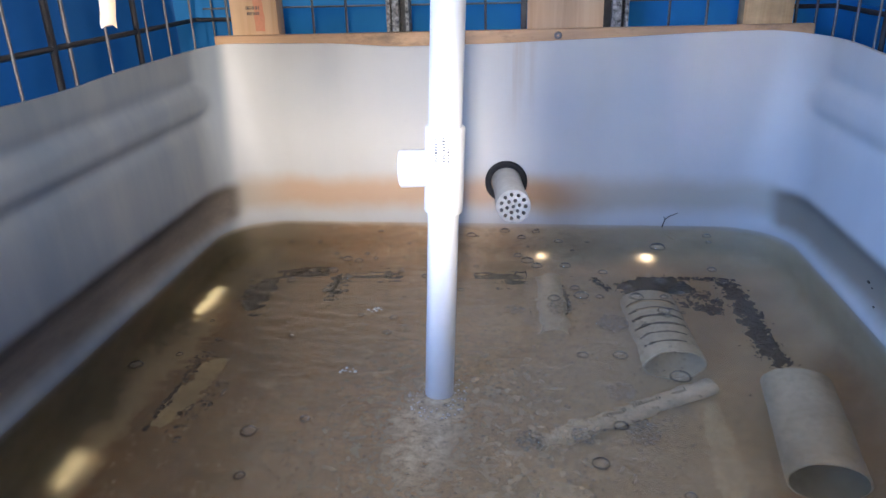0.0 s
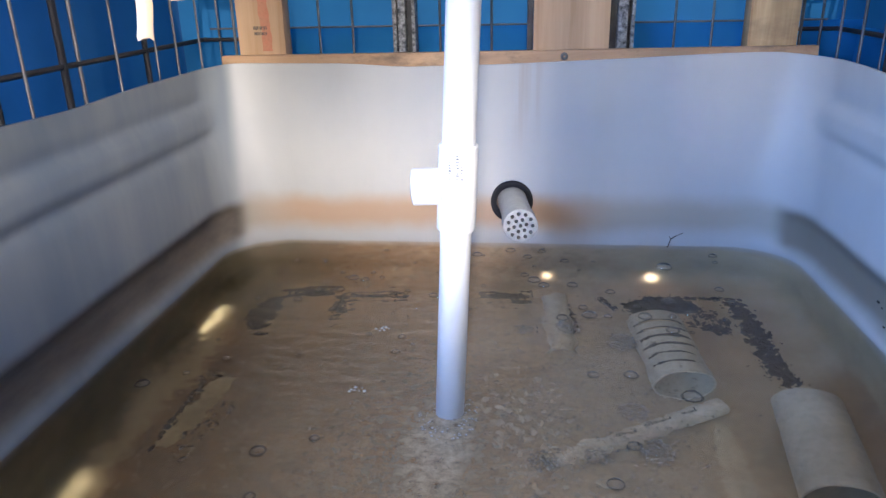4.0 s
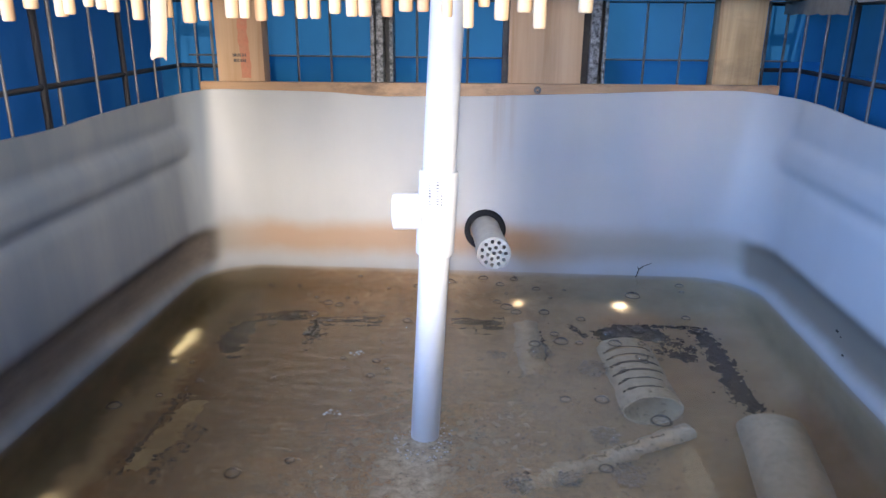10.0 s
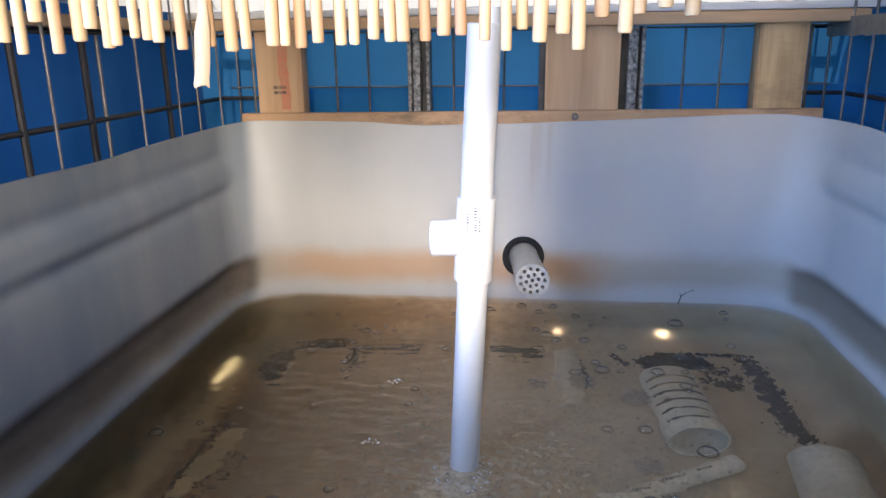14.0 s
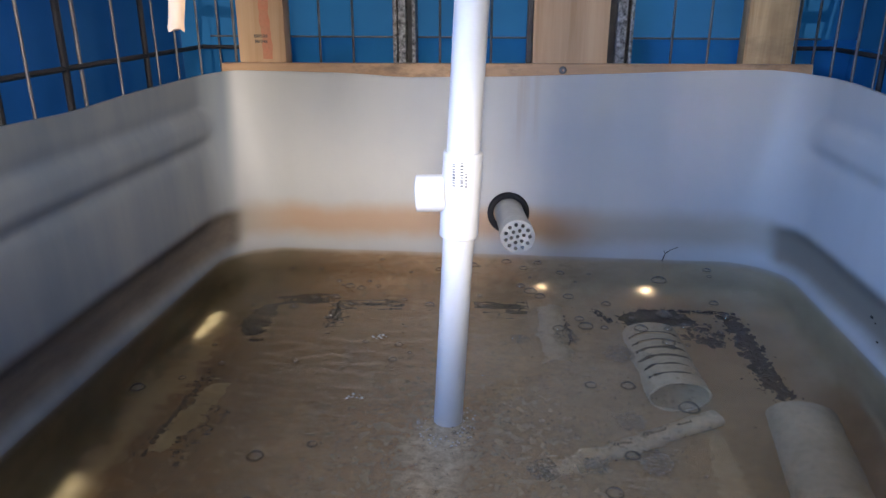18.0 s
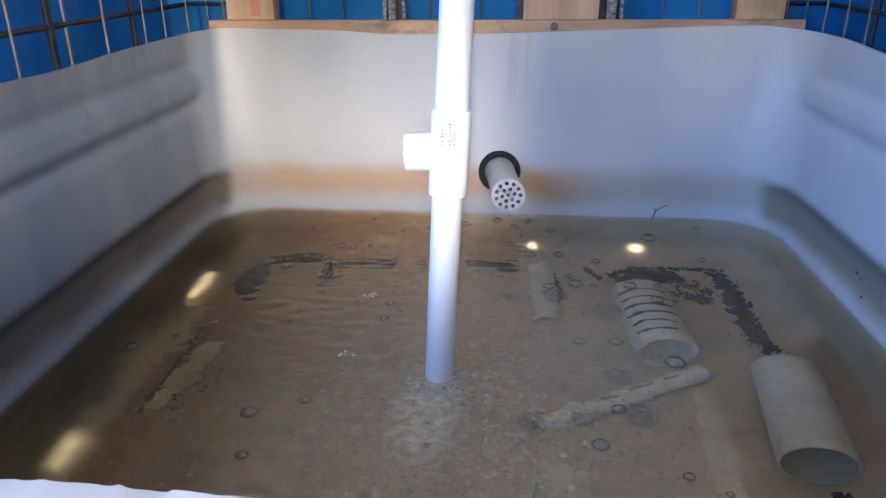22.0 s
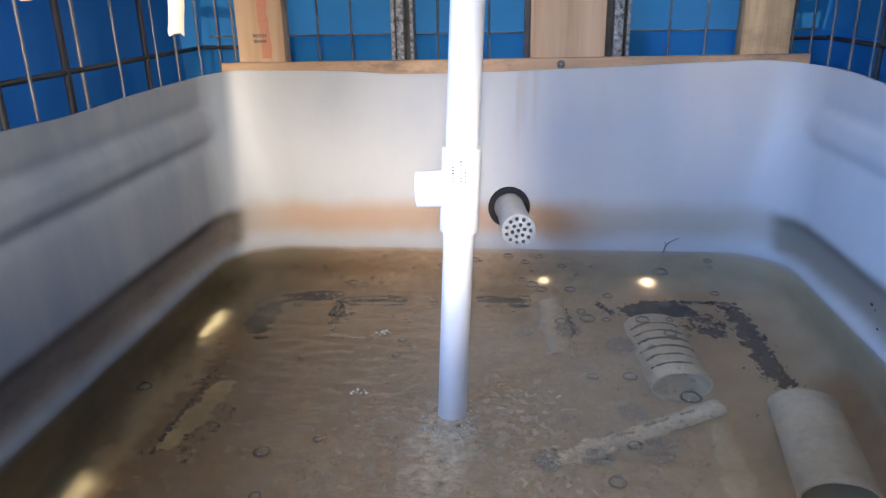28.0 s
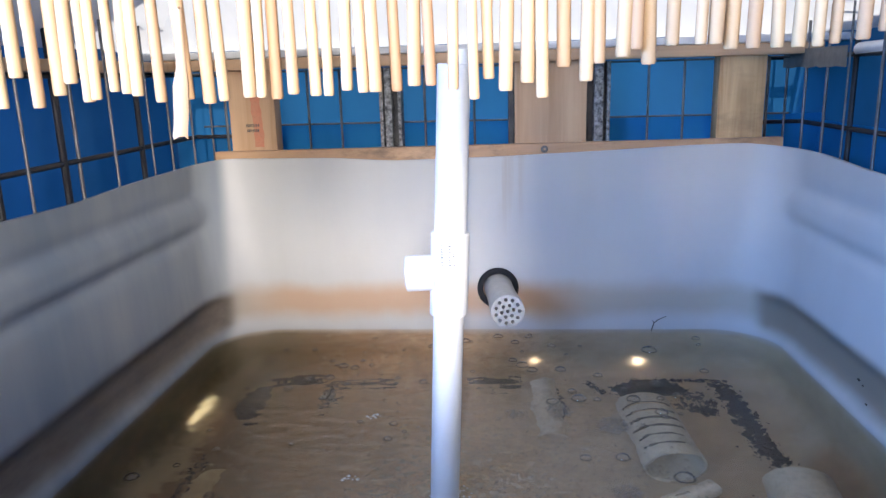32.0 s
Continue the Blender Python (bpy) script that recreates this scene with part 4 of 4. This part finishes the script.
def bare_patch(label, path, width, seed, height=0.0022, material=BARE, name="bare_patch", group="bare patches on the tank floor"):
    """Patch of another tone on the floor: a low uneven pad along a line."""
    bm = bmesh.new()
    pts = [Vector((*p, 0)) for p in path]
    steps, across = 60, 8
    rows = []
    for k in range(steps + 1):
        f = k / steps * (len(pts) - 1)
        i = min(int(f), len(pts) - 2)
        c = pts[i].lerp(pts[i + 1], f - i)
        d = (pts[i + 1] - pts[i]).normalized()
        n = Vector((-d.y, d.x, 0))
        end = width * math.sin(math.pi * (0.03 + 0.94 * k / steps)) ** 0.4
        w, w2 = (end * (1 + 0.45 * noise.noise(Vector((k * 0.25, s, 0))) + 0.55 * noise.noise(Vector((k * 1.1, s, 4)))) for s in (seed, seed + 7))
        row = []
        for j in range(across + 1):
            u = 2 * j / across - 1
            row.append(bm.verts.new(c + n * (u * (w if u > 0 else w2)) + Vector((0, 0, FLOOR - 0.0006 + height * (1 - u * u)))))
        rows.append(row)
    for p, q in zip(rows, rows[1:]):
        for j in range(across):
            bm.faces.new((p[j], p[j + 1], q[j + 1], q[j]))
    return whole(name, bm, material, label, "silt patch", group)


bare_patch("pale patch of tank floor where the silt has lifted", [(-0.400, -0.510), (-0.390, -0.440), (-0.378, -0.350)], 0.021, 1)
loose_pipe("buried_pipe", "pale plastic pipe sunk in the silt between the others", (0.099, -0.252, FLOOR + 0.001), (0.091, -0.070, FLOOR - 0.004), 0.021, 0.003)
bare_patch("faint pale ridge on the tank floor", [(0.286, -0.41), (0.281, -0.52), (0.275, -0.64)], 0.022, 3, 0.0014, RIDGE)

for path, width, seed in (([(-0.386, -0.215), (-0.388, -0.150), (-0.378, -0.105)], 0.024, 11), ([(-0.384, -0.120), (-0.352, -0.082), (-0.290, -0.068)], 0.010, 12),
                          ([(-0.266, -0.150), (-0.268, -0.085)], 0.008, 13), ([(-0.272, -0.080), (-0.215, -0.074), (-0.160, -0.082)], 0.009, 14), ([(0.212, -0.098), (0.282, -0.100)], 0.024, 15)):
    bare_patch("smooth dark smear of sludge on the tank floor", path, width, seed, 0.003, SLUDGE, "sludge_smear", "sludge smears on the tank floor")

# ---- twig, tape, bubbles ----
twig = bmesh.new()
for a, b, r in (((0.285, -0.006, -0.002), (0.290, -0.004, 0.013), 0.0009), ((0.290, -0.004, 0.013), (0.297, -0.005, 0.019), 0.0008),
                ((0.297, -0.005, 0.019), (0.310, -0.006, 0.0255), 0.0006), ((0.290, -0.004, 0.013), (0.287, -0.005, 0.018), 0.0006)):
    rod(twig, a, b, r, 6)
whole("twig", twig, TWIG, "small dark twig stuck at the waterline", "twig")

bm = bmesh.new()
n = 14
rows = []
for i in range(n + 1):
    y = 0.100 - 0.235 * i / n
    wob = 0.004 * noise.noise(Vector((i * 0.7, 3, 1)))
    rows.append([bm.verts.new((x, y, z)) for x, z in ((0.514, 0.443 + wob), (0.514, 0.472), (0.5155, 0.472), (0.5155, 0.443 + wob))])
for p, q in zip(rows, rows[1:]):
    for k in range(4):
        bm.faces.new((p[k], p[(k + 1) % 4], q[(k + 1) % 4], q[k]))
bm.faces.new(rows[0]), bm.faces.new(rows[-1])
whole("tape_patch", bm, TAPE, "strip of weathered grey tape across the cage wires", "tape")


def film_material(name, milk, rough=0.02, gloss=2.6):
    """Thin soap-like film: clear, glossier towards grazing, a little milky."""
    m = Mat(name, (0.75, 0.74, 0.70), 0.3)
    clear, gl, fr, mx, cloudy = (m.n(k) for k in ("ShaderNodeBsdfTransparent", "ShaderNodeBsdfGlossy", "ShaderNodeFresnel", "ShaderNodeMixShader", "ShaderNodeMixShader"))
    gl.inputs["Roughness"].default_value = rough
    clear.inputs[0].default_value = (0.95, 0.94, 0.92, 1)
    fr.inputs["IOR"].default_value = gloss
    cloudy.inputs[0].default_value = milk
    for a, b in ((clear.outputs[0], cloudy.inputs[1]), (m.b.outputs[0], cloudy.inputs[2]), (fr.outputs[0], mx.inputs[0]), (cloudy.outputs[0], mx.inputs[1]),
                 (gl.outputs[0], mx.inputs[2]), (mx.outputs[0], m.nt.nodes["Material Output"].inputs[0])):
        m.nt.links.new(a, b)
    return m.m


def dark_rim_material(name, share):
    """Dark rim of a bubble: the shade round its foot put into the colour."""
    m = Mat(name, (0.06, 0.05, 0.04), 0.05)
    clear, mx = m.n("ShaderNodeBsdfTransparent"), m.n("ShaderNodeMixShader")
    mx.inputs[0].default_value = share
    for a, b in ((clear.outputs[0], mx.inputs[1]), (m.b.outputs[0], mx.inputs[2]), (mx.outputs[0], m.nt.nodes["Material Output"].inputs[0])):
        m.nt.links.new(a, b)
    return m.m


BUBBLE, FOAM = film_material("bubble_film", 0.02, 0.02, 1.8), film_material("foam_film", 0.07, 0.04, 1.6)
# mostly milky white: sun glints put into the colour of small bubbles
GLINT = film_material("glint_white_film", 0.75, 0.10, 2.6)
RIM_SHADE, FOAM_RIM = dark_rim_material("shaded_bubble_rim", 0.5), dark_rim_material("foam_rim", 0.12)


def dome(bm, x, y, r, flat=0.55, seg=18):
    """Half bubble sitting on the water."""
    rings = []
    for rad, h in ((1.0, 0.0), (0.97, 0.24), (0.87, 0.50), (0.71, 0.70), (0.50, 0.866), (0.26, 0.966)):
        rings.append([bm.verts.new((x + r * rad * math.cos(2 * math.pi * k / seg), y + r * rad * math.sin(2 * math.pi * k / seg), 0.0012 + r * flat * h)) for k in range(seg)])
    tip = bm.verts.new((x, y, 0.0012 + r * flat))
    for p, q in zip(rings, rings[1:]):
        for k in range(seg):
            bm.faces.new((p[k], p[(k + 1) % seg], q[(k + 1) % seg], q[k]))
    for k in range(seg):
        bm.faces.new((rings[-1][k], rings[-1][(k + 1) % seg], tip))


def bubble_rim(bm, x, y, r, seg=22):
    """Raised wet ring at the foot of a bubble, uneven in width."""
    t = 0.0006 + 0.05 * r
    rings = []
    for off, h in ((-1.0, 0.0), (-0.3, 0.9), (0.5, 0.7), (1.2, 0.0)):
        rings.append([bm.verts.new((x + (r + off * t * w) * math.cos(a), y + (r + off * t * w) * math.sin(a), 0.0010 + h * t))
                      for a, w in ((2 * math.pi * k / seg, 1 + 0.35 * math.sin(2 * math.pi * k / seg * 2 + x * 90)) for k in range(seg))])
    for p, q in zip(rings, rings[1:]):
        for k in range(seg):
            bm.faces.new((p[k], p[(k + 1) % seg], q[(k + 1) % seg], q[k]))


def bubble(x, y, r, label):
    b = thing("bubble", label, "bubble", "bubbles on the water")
    for name, shape, material in (("film", dome, BUBBLE), ("rim", bubble_rim, RIM_SHADE)):
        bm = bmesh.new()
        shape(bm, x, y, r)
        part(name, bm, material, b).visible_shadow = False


brng = random.Random(11)
for x, y, r in ((0.226, -0.493, 0.011), (0.205, -0.29, 0.009), (0.245, -0.24, 0.010), (0.055, -0.17, 0.010), (0.165, -0.450, 0.008), (0.15, -0.59, 0.007), (0.125, -0.65, 0.008),
                (0.13, -0.29, 0.010), (0.235, -0.33, 0.008), (0.262, -0.105, 0.012), (-0.095, -0.09, 0.006), (0.045, -0.07, 0.007)):
    bubble(x, y, r, "large clear bubble floating on the water")
for _ in range(64):
    if brng.random() < 0.6:
        x, y = brng.uniform(-0.30, 0.36), -abs(brng.gauss(0, 0.16)) - 0.03
    else:
        x, y = brng.uniform(-0.42, 0.36), brng.uniform(-0.75, -0.1)
    bubble(x, y, brng.choice((0.003, 0.004, 0.005, 0.0065, 0.008)), "clear round bubble floating on the water")


def froth(label, cx, cy, rx, ry, count, lo, hi, seed, hole=0.0, material=FOAM):
    """Cap of small bubbles crowded together, each with its wet rim."""
    rng = random.Random(seed)
    film, rims, put = bmesh.new(), bmesh.new(), []
    for _ in range(count * 3):
        a, d = rng.uniform(0, 6.283), math.sqrt(rng.uniform(hole, 1.0))
        x, y, r = cx + rx * d * math.cos(a), cy + ry * d * math.sin(a), rng.uniform(lo, hi)
        if len(put) < count and all((x - px) ** 2 + (y - py) ** 2 > (0.85 * (r + pr)) ** 2 for px, py, pr in put):
            put.append((x, y, r))
            dome(film, x, y, r, 0.75, 10)
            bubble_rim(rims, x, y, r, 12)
    raft = thing("froth", label, "foam", kind="stuff")
    part("film", film, material, raft).visible_shadow = False
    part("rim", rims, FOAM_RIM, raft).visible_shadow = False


froth("sparkling froth where the standpipe enters the water", -0.040, -0.550, 0.032, 0.046, 110, 0.0005, 0.0016, 1, 0.28, GLINT)
froth("few bright bubbles glinting on the water", -0.150, -0.350, 0.010, 0.007, 9, 0.0010, 0.0026, 3, 0.0, GLINT)
froth("few bright bubbles glinting on the water", -0.151, -0.506, 0.012, 0.006, 8, 0.0010, 0.0024, 5, 0.0, GLINT)
for k, (x, y, r) in enumerate(((0.100, -0.330, 0.017), (0.170, -0.600, 0.018), (0.165, -0.370, 0.019), (0.060, -0.620, 0.014), (0.039, -0.340, 0.012), (0.112, -0.611, 0.012), (0.158, -0.528, 0.015))):
    froth("raft of tiny bubbles drifting on the water", x, y, r, r * 1.15, 90, 0.0010, 0.0032, 20 + k)
froth("fine bubbles strewn over the stirred water", 0.005, -0.640, 0.20, 0.17, 420, 0.0005, 0.0016, 40, 0.03)
froth("fine bubbles strewn over the stirred water", 0.110, -0.500, 0.14, 0.20, 260, 0.0006, 0.0018, 41, 0.0)
froth("fine bubbles strewn over the rippled water", -0.190, -0.300, 0.17, 0.19, 120, 0.0006, 0.0022, 42, 0.0)
for x, y, z, r in ((0.4765, -0.341, 0.054, 0.0022), (0.4772, -0.351, 0.050, 0.0012), (0.4755, -0.367, 0.032, 0.0016)):
    bm = bmesh.new()
    bmesh.ops.create_icosphere(bm, subdivisions=2, radius=r, matrix=Matrix.Translation((x, y, z)) @ Matrix.Diagonal((0.6, 1.8, 0.8, 1)))
    whole("fleck", bm, TWIG, "dark fleck of dirt stuck to the tank wall", "dirt fleck", "flecks on the tank wall")
